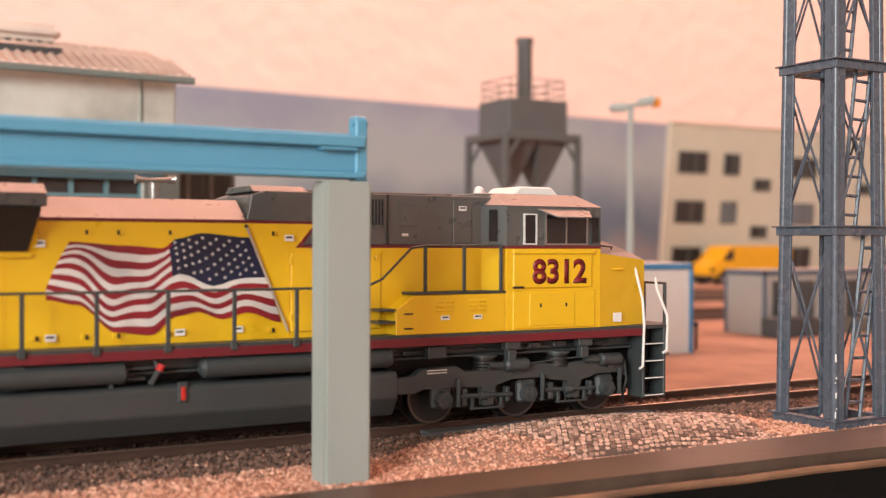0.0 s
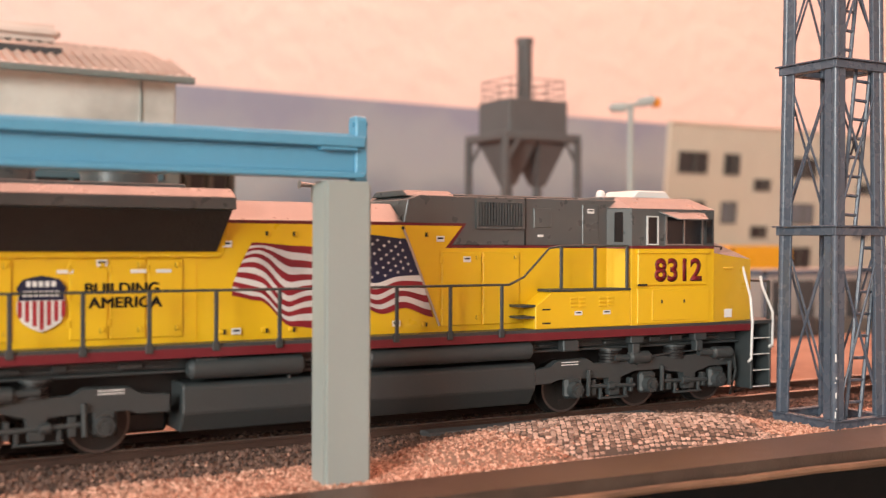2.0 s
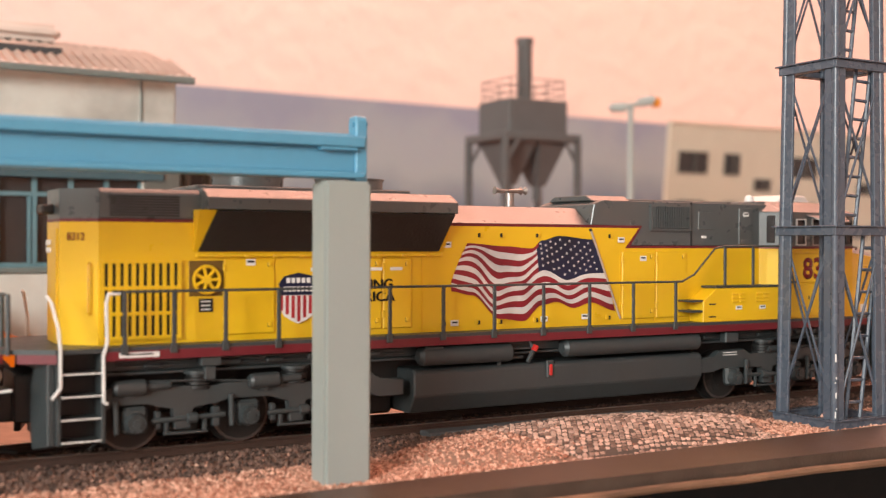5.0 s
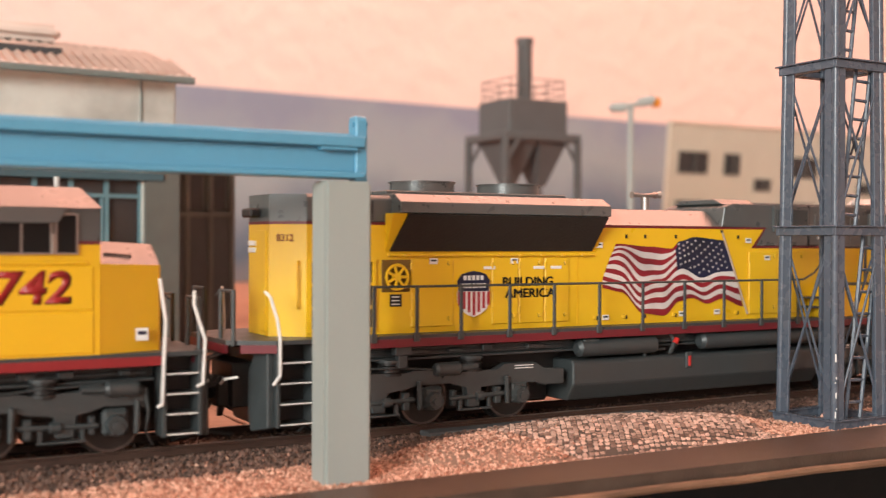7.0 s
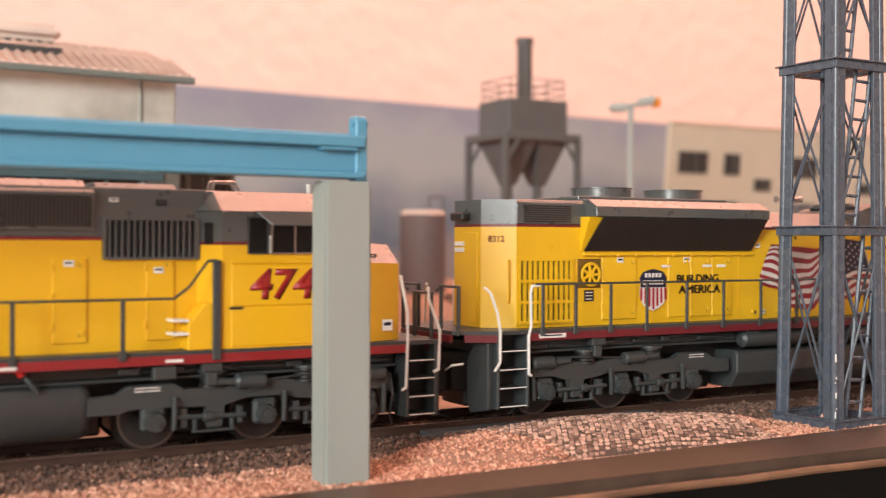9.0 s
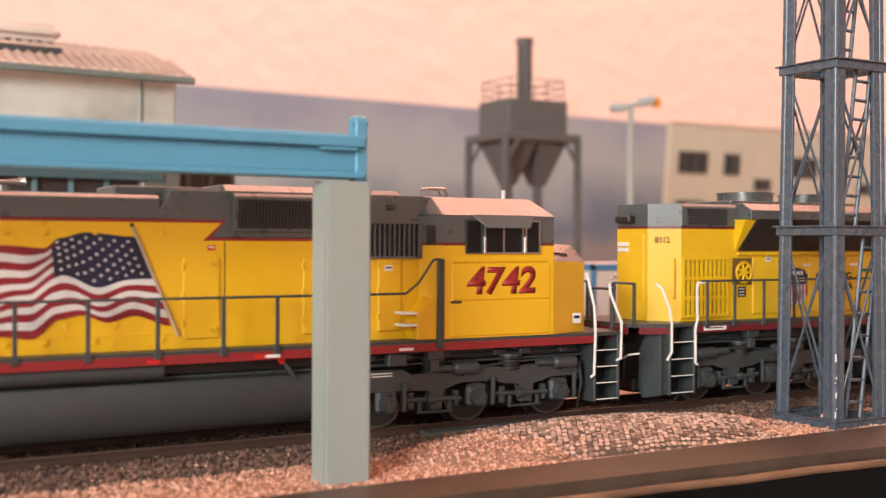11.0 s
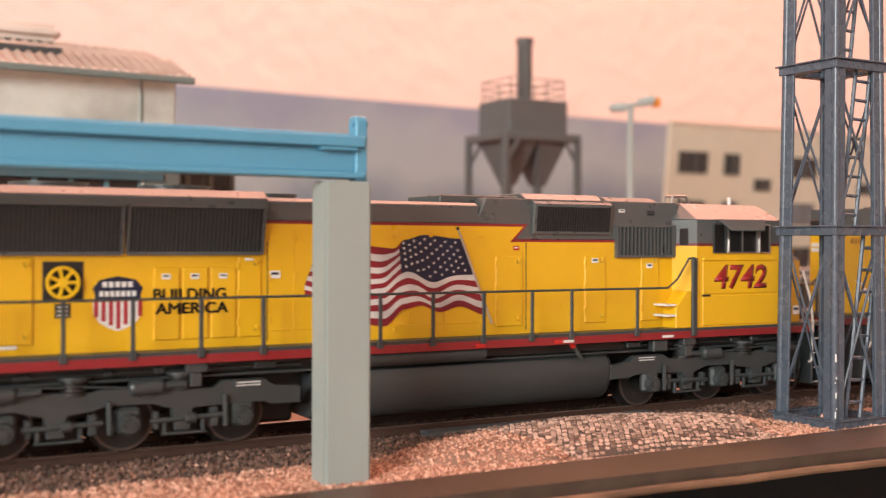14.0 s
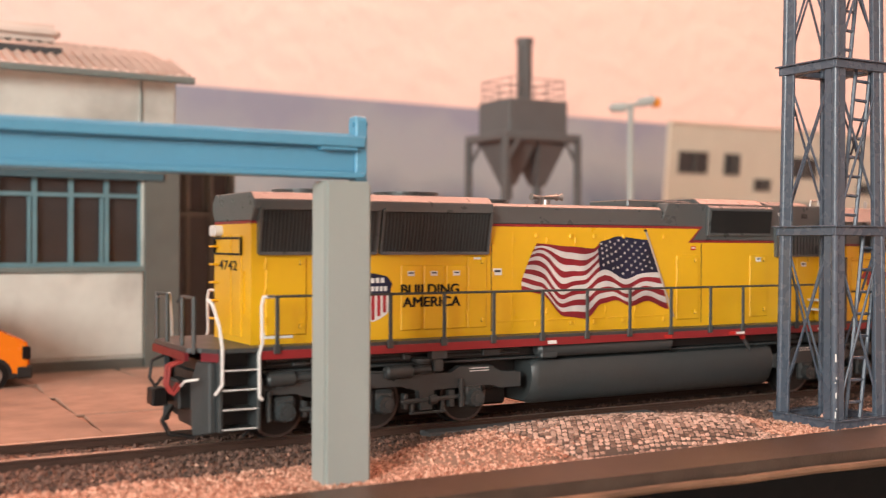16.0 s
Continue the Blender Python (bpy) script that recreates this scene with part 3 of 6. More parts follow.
def hopper():
    t = thing("ash_hopper", "dark grey steel hopper on legs with a chimney and railing", "hopper", mpose(333, 272, -2))
    part("bin", bbox(-18.5, 18.5, -15.5, 15.5, 101, 119, 0.5), HOPPER, t)
    for x in (-9.6, 9.6):
        b = bmesh.new()
        top = [b.verts.new((x + a * 9, c * 15, 97)) for a, c in ((-1, -1), (1, -1), (1, 1), (-1, 1))]
        bot = [b.verts.new((x + a * 2.5, c * 4, 74)) for a, c in ((-1, -1), (1, -1), (1, 1), (-1, 1))]
        b.faces.new(top), b.faces.new(bot)
        for i in range(4):
            b.faces.new((top[i], top[(i + 1) % 4], bot[(i + 1) % 4], bot[i]))
        part("funnel", b, HOPPER, t)
        part("outlet", rod(bmesh.new(), (x, 0, 66), (x, 0, 75), 2.6, 10), HOPPER, t)
    part("platform", bbox(-24.5, 24.5, -20, 20, 97, 101, 0.3), HOPPER, t)
    for x in (-23, 23):
        for y in (-18.5, 18.5):
            part("leg", bbox(x - 1.6, x + 1.6, y - 1.6, y + 1.6, -2, 97, 0.2), HOPPER, t)
            s = -1 if x > 0 else 1
            part("knee_brace", rod(bmesh.new(), (x, y, 84), (x + s * 8, y, 97), 1.1, 6), HOPPER, t)
    part("chimney", rod(bmesh.new(), (1, 0, 119), (1, 0, 153), 4.2, 16), HOPPER, t, smooth=True)
    part("chimney_cap", rod(bmesh.new(), (1, 0, 151), (1, 0, 153.6), 4.8, 16), HOPPER, t, smooth=True)
    part("vent_pipe", rod(bmesh.new(), (-4.0, -3, 119), (-4.0, -3, 149), 1.2, 8), HOPPER, t)
    for z in (122, 126, 130):
        for a, c in (((-17, -14), (17, -14)), ((-17, 14), (17, 14)), ((-17, -14), (-17, 14)), ((17, -14), (17, 14))):
            part("railing", rod(bmesh.new(), (*a, z), (*c, z), 0.3, 5), HOPPER, t)
    for x in (-17, -6, 6, 17):
        for y in (-14, 14):
            part("railing_post", rod(bmesh.new(), (x, y, 119), (x, y, 130), 0.3, 5), HOPPER, t)


hopper()


def yard_lamp():
    t = thing("yard_lamp", "pale grey twin-headed yard lamp on a slim post", "lamp", mpose(352, 204, -4))
    part("post", rod(bmesh.new(), (0, 0, 0), (0, 0, 113), 2.0, 10, 1.5), PILLAR, t, smooth=True)
    part("arm", rod(bmesh.new(), (-4, 4, 113), (5, -5, 114.5), 1.3, 8), PILLAR, t)
    for s in (-1, 1):
        b = bbox(-4.8, 4.8, -3.4, 3.4, -2.1, 2.1, 1.2, 2)
        bmesh.ops.transform(b, matrix=Matrix.Translation((s * 5.2 + 0.8, -s * 4.4, 114 + s * 1.4)) @ Euler((0, radians(-10 * max(s, 0)), radians(-38))).to_matrix().to_4x4(), verts=list(b.verts))
        head = part("lamp_head", b, PILLAR, t, smooth=True)
        # added orange block paints the warm light on the right head's end
        if s > 0:
            part("lit_end", bbox(8.2, 11.6, -9.6, -5.0, 112.4, 117.2, 0.8, 2), ORANGELIT, head, "lamp head end coloured orange for the warm light on it")


yard_lamp()


def office_block():
    t = thing("office_block", "cream rendered office block with dark windows", "building", mpose(522.4, 379.6, 4, 5.6, 0, 0))
    W, Hh = 420.0, 122.5
    part("wall", box(bmesh.new(), 0, W, 1.2, 5, -12, Hh), FACADE, t)
    part("parapet", bbox(-0.4, W, -0.4, 5.4, Hh, Hh + 1.2, 0.3), FACADE, t)
    for z0, z1, low in ((88.5, 102.5, 77.5), (53, 67.5, 42.5), (19.5, 34, 9)):
        for r in range(4):
            x = 9 + r * 112
            for xa, xb, za, zb in ((x, x + 26, z0, z1), (x + 43.5, x + 57.5, z0, z1), (x + 74.5, x + 90, low, low + 7.5)):
                w = part("window", box(bmesh.new(), xa, xb, 0.9, 1.35, za, zb), DULLPANE if (int(xa) * 7 + int(za)) % 3 == 0 else PANE, t)
                for a in ((xa - 0.5, xb + 0.5, za - 1.2, za), (xa - 0.5, xb + 0.5, zb, zb + 0.6), (xa - 0.7, xa, za, zb), (xb, xb + 0.7, za, zb), ((xa + xb) / 2 + 2 - 0.5, (xa + xb) / 2 + 2 + 0.5, za, zb)):
                    part("frame", box(bmesh.new(), a[0], a[1], 0.2, 1.0, a[2], a[3]), CONC, w)


office_block()


def sky_card():
    b = box(bmesh.new(), -500, 900, 0, 2, -170, 0)
    ob = part("backdrop", b, SKYCARD)
    ob.matrix_world = mpose(300, 520, 148.2, 0, 0.4, 0)
    tagged(ob, "printed dusky cloudy sky backdrop card", "backdrop", kind="structure")


sky_card()


def cabin(name, label, x, y, z, rz, L, D, Hh, n, wall=CABIN, trim=CABBLUE):
    t = thing(name, label, "cabin", mpose(x, y, z, 0, 0, rz), "site cabins")
    part("body", box(bmesh.new(), 0.8, L - 0.8, 0.8, D - 0.8, 0, Hh - 0.6), wall, t)
    for a in ((0, 1.8, 0, 1.8), (L - 1.8, L, 0, 1.8), (0, 1.8, D - 1.8, D), (L - 1.8, L, D - 1.8, D)):
        part("corner_post", bbox(*a, 0, Hh, 0.2), trim, t)
    for a in ((0, L, 0, 1.6), (0, L, D - 1.6, D), (0, 1.6, 0, D), (L - 1.6, L, 0, D)):
        part("roof_edge", bbox(*a, Hh - 2.2, Hh + 0.3, 0.2), trim, t)
    part("roof", bbox(0.5, L - 0.5, 0.5, D - 0.5, Hh - 0.5, Hh + 0.5, 0.2), wall, t)
    for i in range(n):
        xa = 6 + i * (L - 8) / n
        part("window", box(bmesh.new(), xa, xa + (L - 8) / n - 6, 0.4, 0.9, 7, Hh - 5), ANNEX, t)
    return t


cabin("site_cabin", "white site cabin with blue corner posts on sand", 263.5, 118, -4.2, 0, 52, 26, 36.8, 0)
cabin("long_cabin", "pale long site cabin with brown windows and blue roof edge", 404, 165, -4, 0, 130, 28, 31.7, 7, CABGREY, CABSLATE)
tagged(part("dark_trolley", bbox(398, 426, 152, 162, -4, 5.5, 0.6), ANNEX), "dark low trolley in front of the long cabin", "trolley")
tagged(part("grey_plinth", bbox(428, 560, 155, 164.5, -4, 3.6, 0.5), CONC), "grey concrete plinth before the long cabin", "plinth")


def trestle():
    t = thing("trestle", "small dark trestle beside the site cabin", "trestle", mpose(321, 128, -4))
    for x in (0, 5):
        for y in (0, 9):
            part("leg", rod(bmesh.new(), (x, y, 0), (x, y, 11), 0.7, 6), ANNEX, t)
    part("top", bbox(-0.8, 5.8, -0.8, 9.8, 10, 11.6, 0.2), ANNEX, t)


trestle()


def silo():
    t = thing("brown_silo", "brownish upright storage tank behind the tracks", "tank", mpose(303, 330, 11))
    part("shell", rod(bmesh.new(), (0, 0, 0), (0, 0, 46), 13.2, 28), mat("brown_grey_tank", (0.17, 0.14, 0.14), 0.6, var=0.15), t, smooth=True)
    part("top", rod(bmesh.new(), (0, 0, 46), (0, 0, 48.5), 13.2, 28, 11.5), ROOF, t)
    part("railing", wire(bmesh.new(), [(0, -8, 48), (0, -8, 56), (9, -8, 56), (9, -8, 48)], 0.5), HOPPER, t)


silo()


def van(name, label, m, paint, L=58.0):
    """A panel van facing +x: body, glass, wheels, bumper, mirrors."""
    t = thing(name, label, "van", m)
    H, W = 27.5, 22.0
    prof = [(0, 4), (L - 2, 4), (L, 6), (L, 13.2), (L - 1.2, 14.8), (L - 9.5, 17.5), (L - 16.5, 26.4), (L - 19, H), (2, H), (0, H - 2)]
    part("body", bev(prism(bmesh.new(), prof, "y", -W / 2, W / 2), 0.8, 2), paint, t, smooth=True)
    part("bumper", bbox(L - 4, L + 0.9, -W / 2 - 0.2, W / 2 + 0.2, 3.2, 7.2, 0.6), DARK, t)
    part("sill", bbox(4, L - 4, -W / 2 - 0.2, W / 2 + 0.2, 3.2, 5.0, 0.3), DARK, t)
    for s in (-1, 1):
        y = s * W / 2
        part("side_window", prism(bmesh.new(), [(L - 20, 17.5), (L - 11, 17.5), (L - 17, 25), (L - 20, 25)], "y", y + s * 0.1, y - s * 0.3), GLASS, t)
        part("headlight", bbox(L - 2.2, L + 0.3, y - 0.9 if s > 0 else y - 0.3, y + 0.3 if s > 0 else y + 0.9, 9.0, 13.0, 0.3), BLACK, t)
        part("door_mirror", bbox(L - 13, L - 11, y + (0.2 if s > 0 else -2.2), y + (2.2 if s > 0 else -0.2), 17.5, 21, 0.4), DARK, t)
        for x in (10.5, L - 10.5):
            w = part("wheel", rod(bmesh.new(), (x, y - s * 3.2, 4.4), (x, y + s * 0.3, 4.4), 4.4, 24), BLACK, t, smooth=True)
            part("rim", rod(bmesh.new(), (x, y + s * 0.2, 4.4), (x, y + s * 0.55, 4.4), 2.6, 18), STEEL, w)
            part("wheel_arch", prism(bmesh.new(), [(x + 5.6 * math.cos(a * math.pi / 10), 4.2 + 5.8 * math.sin(a * math.pi / 10)) for a in range(11)], "y", y + s * 0.15, y - s * 0.4), DARK, t)
    part("windscreen", prism(bmesh.new(), [(L - 10.0, 18.0), (L - 16.4, 26.0), (L - 16.8, 25.7), (L - 10.4, 17.6)], "y", -W / 2 + 1.2, W / 2 - 1.2), GLASS, t)
    return t


van("orange_van", "glossy orange model panel van parked before the shed", mpose(-1.2, 138, -4), VANORANGE)
tagged(van("yellow_van", "yellow model panel van parked by the office block", mpose(604, 345, 12.2, 0, 0, 180), VANYEL, 76), group="")


def far_track():
    t = thing("far_track", "rusty siding behind the site cabins", "track", kind="structure")
    for y, z in ((238, 1.2), (252, 3.6), (282, 9.8), (298, 12.4)):
        part("rail", box(bmesh.new(), 300, 1000, y, y + 1.4, z - 7, z), RUST, t)
    for y0, y1, z in ((233, 257, -0.2), (277, 303, 9.2)):
        b = prism(bmesh.new(), [(y0, z - 8), (y1, z - 5), (y1 - 1.5, z + 2.0), (y0 + 1.5, z - 1.0)], "x", 300, 1000)
        part("track_bed", b, SLEEPER, t)


far_track()


# ---- the two locomotives; local x = 0 over the rear truck, +x forward, z = 0 on the rail ----
def lerp_table(tab, u):
    for (a, p), (c, q) in zip(tab, tab[1:]):
        if u <= c:
            f = (u - a) / (c - a)
            f = f * f * (3 - 2 * f)
            return p + (q - p) * f
    return tab[-1][1]


FLAG_TOP = [(0, 40.9), (0.3, 40.2), (0.5, 39.7), (0.58, 41.6), (0.72, 42.7), (1, 41.9)]
FLAG_BOT = [(0, 30.0), (0.12, 29.0), (0.28, 23.4), (0.42, 22.7), (0.53, 26.3), (0.62, 27.0), (0.73, 25.4), (0.84, 26.6), (1, 24.4)]


def flag(t, dx, y, trim=0.0):
    """The waving flag decal, its stripes and starred field, as thin prints on the hood side."""
    def at(u, v, lift):
        x = (52.9 + trim - 4.2 * min(v * 1.2, 1)) * (1 - u) + (88.4 + 7.0 * v) * u
        z = lerp_table(FLAG_TOP, u) * (1 - v) + lerp_table(FLAG_BOT, u) * v
        z += (1.25 * math.sin(6.283 * (2.0 * u + 0.05 + 0.35 * v)) + 0.55 * math.sin(6.283 * (4.3 * u - 0.4 * v)) * (1 - u)) * math.sin(math.pi * v)
        return (x + dx, y - lift, z)
    nu, nv = 60, 39
    field, stripes = bmesh.new(), [bmesh.new() for _ in range(13)]
    for i in range(nu):
        for j in range(nv):
            u0, u1, v0, v1 = i / nu, (i + 1) / nu, j / nv, (j + 1) / nv
            canton = u0 >= 0.535 - 0.03 * (j / nv) and j < 21
            b = field if canton else stripes[j // 3]
            b.faces.new([b.verts.new(at(u, v, 0.26)) for u, v in ((u0, v0), (u1, v0), (u1, v1), (u0, v1))])
    for b in (field, *stripes):
        bmesh.ops.remove_doubles(b, verts=list(b.verts), dist=0.001)
    red = part("flag_decal", field, FLAG_BLUE, t, "waving flag with red and white stripes and starred blue field")
    for k, b in enumerate(stripes):
        part("white_stripe" if k % 2 else "red_stripe", b, FLAG_WHITE if k % 2 else FLAG_RED, red)
    me = None
    for r in range(9):
        for c in range(6 if r % 2 == 0 else 5):
            u = 0.565 + (c + (0.5 if r % 2 else 0)) * 0.077
            v = 0.055 + r * 0.052
            if me is None:
                b = bmesh.new()
                b.faces.new([b.verts.new((math.sin(k * 0.6283) * q, 0, math.cos(k * 0.6283) * q)) for k in range(10) for q in ((0.44 if k % 2 == 0 else 0.19),)])
                ob = part("star", b, FLAG_WHITE, red)
                me = ob.data
            else:
                ob = link("star", me, None, red)
            ob.location = Vector(at(u, v, 0.30)) * MM
    part("flagpole", rod(bmesh.new(), (87.9 + dx, y - 0.35, 43.9), (96.9 + dx, y - 0.35, 22.4), 0.28, 6), mat("pole_print", (0.45, 0.36, 0.28), 0.4), red)
    part("finial", ball(bmesh.new(), (87.8 + dx, y - 0.2, 44.2), 0.45, 1), DARK, red)


def shield(t, x0, x1, z0, z1, y):
    w, h = x1 - x0, z1 - z0
    out = [(0.5, 0), (0.68, 0.06), (0.86, 0.16), (0.97, 0.32), (0.98, 0.5), (0.94, 0.66), (0.99, 0.78), (0.86, 0.93), (0.68, 0.97), (0.5, 1.0), (0.32, 0.97), (0.14, 0.93), (0.01, 0.78), (0.06, 0.66), (0.02, 0.5), (0.03, 0.32), (0.14, 0.16), (0.32, 0.06)]
    b = bmesh.new()
    b.faces.new([b.verts.new((x0 + u * w, y - 0.10, z0 + v * h)) for u, v in out])
    sh = part("shield_emblem", b, WHITE, t, "shield emblem with red stripes below a dark blue band")
    top = [p for p in out if p[1] > 0.55]
    b = bmesh.new()
    b.faces.new([b.verts.new((x0 + u * w, y - 0.14, z0 + v * h)) for u, v in [(0.95, 0.56), *top, (0.05, 0.56)]])
    part("blue_band", b, FLAG_BLUE, sh)
    for i in range(7):
        u = 0.05 + i * 0.142
        lo = 0.30 - 0.26 * (1 - abs(u + 0.03 - 0.5) * 2)
        b = bmesh.new()
        b.faces.new([b.verts.new((x0 + a * w, y - 0.14, z0 + v * h)) for a, v in ((u - 0.008, lo), (u + 0.072, lo), (u + 0.072, 0.55), (u - 0.008, 0.55))])
        part("red_stripe", b, SHIELD_RED, sh)
    # the lettering on the band as plain bars
    for v, a, c in ((0.80, 0.20, 0.82), (0.63, 0.14, 0.88)):
        n = 5 if v > 0.7 else 7
        for i in range(n):
            u0 = a + (c - a) * i / n
            b = bmesh.new()
            b.faces.new([b.verts.new((x0 + p * w, y - 0.17, z0 + q * h)) for p, q in ((u0, v), (u0 + (c - a) / n * 0.72, v), (u0 + (c - a) / n * 0.72, v + 0.10), (u0, v + 0.10))])
            part("bar", b, WHITE, sh)


def truck(t, xc, flip, wheels):
    """A three-axle truck: side frames with journals and brake gear, and three turning wheelsets."""
    f = -1 if flip else 1
    ax = 22.7
    out = [(-29, 8.4), (-29, 12.6), (-26.5, 13.6), (-21, 13.6), (-17, 12.6), (-7, 12.2), (-5, 13.0), (-1, 13.0), (1.5, 12.3), (8, 12.0), (16.8, 11.8), (18.8, 13.4), (27.6, 13.2), (29.6, 11.5), (35.4, 11.4), (35.4, 7.8),
           (29.4, 7.8), (27.2, 8.9), (20.2, 8.9), (18.2, 8.4), (12.2, 8.6), (12.0, 4.0), (9.0, 4.0), (8.8, 8.6), (6.6, 8.8), (4.2, 9.9), (-4.2, 9.9), (-6.6, 8.8), (-11.6, 8.6), (-11.8, 4.2), (-15.0, 4.2), (-15.2, 8.6), (-18.2, 8.8), (-20.4, 9.9), (-26.6, 9.9)]
    for s in (-1, 1):
        b = prism(bmesh.new(), [(xc + f * x, z) for x, z in out], "y", s * 12.9, s * 14.9)
        ob = part("side_frame", bev(b, 0.22), UGREY, t)
        y = s * 15
        for x in (-ax, 0, ax):
            part("journal_box", bbox(xc + f * x - 2.5, xc + f * x + 2.5, min(s * 13, s * 15.2), max(s * 13, s * 15.2), 4.0, 9.2, 0.7), UGREY, ob)
            b = rod(bmesh.new(), (xc + f * x, y, 6.1), (xc + f * x, s * 16.5, 6.1), 2.2, 14, 1.8)
            rod(b, (xc + f * x, y, 6.1), (xc + f * x, s * 16.9, 6.1), 0.9, 8)
            for k in range(6):
                a = k * math.pi / 3
                rod(b, (xc + f * x + 1.6 * math.cos(a), s * 16.1, 6.1 + 1.6 * math.sin(a)), (xc + f * x + 1.6 * math.cos(a), s * 16.75, 6.1 + 1.6 * math.sin(a)), 0.28, 5)
            part("bearing_cap", b, UGREY, ob, smooth=True)
            part("damper", rod(bmesh.new(), (xc + f * x - 3.7 * f, s * 15.6, 4.4), (xc + f * x - 3.9 * f, s * 15.6, 10.6), 0.55, 8), UGREY, ob)
        for xa in (-26.5, 0.6):
            b = rod(bmesh.new(), (xc + f * xa, s * 15.3, 12.9), (xc + f * (xa + 5.4), s * 15.3, 13.0), 1.55, 16)
            rod(b, (xc + f * (xa + 5.4), s * 15.3, 13.0), (xc + f * (xa + 6.0), s * 15.3, 13.0), 1.55, 16, 1.1)
            rod(b, (xc + f * (xa + 6.0), s * 15.3, 13.0), (xc + f * (xa + 10.4), s * 15.3, 13.2), 0.8, 10)
            rod(b, (xc + f * (xa - 0.6), s * 15.3, 12.9), (xc + f * xa, s * 15.3, 12.9), 1.15, 16, 1.55)
            box(b, xc + f * (xa + 1.6), xc + f * (xa + 3.4), s * 14.6, s * 15.6, 11.0, 12.2)
            part("brake_cylinder", b, UGREY, ob, smooth=True)
        part("brake_pipe", wire(bmesh.new(), [(xc - f * 20, s * 15.0, 14.0), (xc - f * 8, s * 15.1, 13.6), (xc + f * 0.4, s * 15.2, 13.0)], 0.22), UGREY, ob)
        part("sand_pipe", wire(bmesh.new(), [(xc - f * 28.2, s * 15.2, 12.8), (xc - f * 28.8, s * 15.4, 8), (xc - f * 28.4, s * 14.6, 4.5), (xc - f * 30.6, s * 11.5, 1.2)], 0.28), UGREY, ob)
        for xa in (-17.2, 6.4):
            # brake hanger: a low step bar on two straps, rods and a shoe block before the wheel
            b = bmesh.new()
            box(b, xc + f * xa, xc + f * (xa + 8.8), s * 14.2, s * 15.2, 3.3, 3.8)
            for k in (0.2, 7.8):
                box(b, xc + f * (xa + k), xc + f * (xa + k + 0.8), s * 14.2, s * 14.9, 3.3, 6.6)
            rod(b, (xc + f * (xa - 2.2), s * 14.8, 6.2), (xc + f * (xa + 12.4), s * 14.8, 6.6), 0.55, 8)
            rod(b, (xc + f * (xa + 4.6), s * 14.9, 6.3), (xc + f * (xa + 6.6), s * 14.9, 6.4), 1.05, 10)
            box(b, xc + f * (xa + 9.8), xc + f * (xa + 11.2), s * 13.4, s * 15.0, 4.4, 8.2)
            box(b, xc + f * (xa - 1.6), xc + f * (xa - 0.6), s * 13.4, s * 15.0, 4.6, 8.0)
            part("brake_rigging", bev(b, 0.1), UGREY, ob)
        for xa in (-9.8, 10.6):
            b = bmesh.new()
            for k in range(4):
                rod(b, (xc + f * xa, s * 13.0, 12.0 + k * 0.75), (xc + f * xa, s * 13.0, 12.6 + k * 0.75), 2.7 if k % 2 == 0 else 2.45, 16)
            part("spring", b, DARK, ob, smooth=True)
            part("spring_cap", rod(bmesh.new(), (xc + f * xa, s * 13.0, 14.9), (xc + f * xa, s * 13.0, 15.5), 3.0, 16), UGREY, ob, smooth=True)
        for z in (12.0, 12.6):
            part("data_bar", box(bmesh.new(), xc + f * 21.5, xc + f * 26.5, s * 14.95, s * 15.02, z, z + 0.22), WHITE, ob)
    part("bolster", bbox(xc - 8, xc + 8, -12.8, 12.8, 9.8, 12, 0.3), DARK, t)
    for x in (-12, 12):
        part("traction_motor", bbox(xc + x - 4.6, xc + x + 4.6, -6.2, 6.2, 1.9, 12, 0.6), DARK, t)
    for x in (-35, -24, 0, 24, 33):
        part("gear_case", bbox(xc + x - 4.2, xc + x + 4.2, -5.6, 5.6, 2.6, 11.6, 0.6), DARK, t)
    for x in (-ax, 0, ax):
        b = bmesh.new()
        rod(b, (0, -9.9, 0), (0, 9.9, 0), 1.3, 10)
        for s in (-1, 1):
            rod(b, (0, s * 7.2, 0), (0, s * 10.0, 0), 6.1, 32)
            rod(b, (0, s * 6.6, 0), (0, s * 7.3, 0), 6.75, 32)
        w = part("wheelset", b, WHEEL, t, smooth=True)
        for s in (-1, 1):
            tb = bmesh.new()
            for k in range(32):
                a0, a1 = k * math.pi / 16, (k + 1) * math.pi / 16
                tb.faces.new([tb.verts.new((q * math.cos(a), s * 10.06, q * math.sin(a))) for q, a in ((5.5, a0), (6.05, a0), (6.05, a1), (5.5, a1))])
            part("tyre", tb, TYRE, w, "worn wheel tyre")
            part("hub_ring", rod(bmesh.new(), (0, s * 9.8, 0), (0, s * 10.3, 0), 2.6, 16), WHEEL, w)
            for k in range(3):
                a = k * 2.094
                part("wheel_spoke_boss", rod(bmesh.new(), (3.7 * math.cos(a), s * 9.9, 3.7 * math.sin(a)), (3.7 * math.cos(a), s * 10.15, 3.7 * math.sin(a)), 0.8, 8), DARK, w)
        w.location = (Vector((xc + x, 0, 6.15)) * MM)
        wheels.append((w, xc + x))


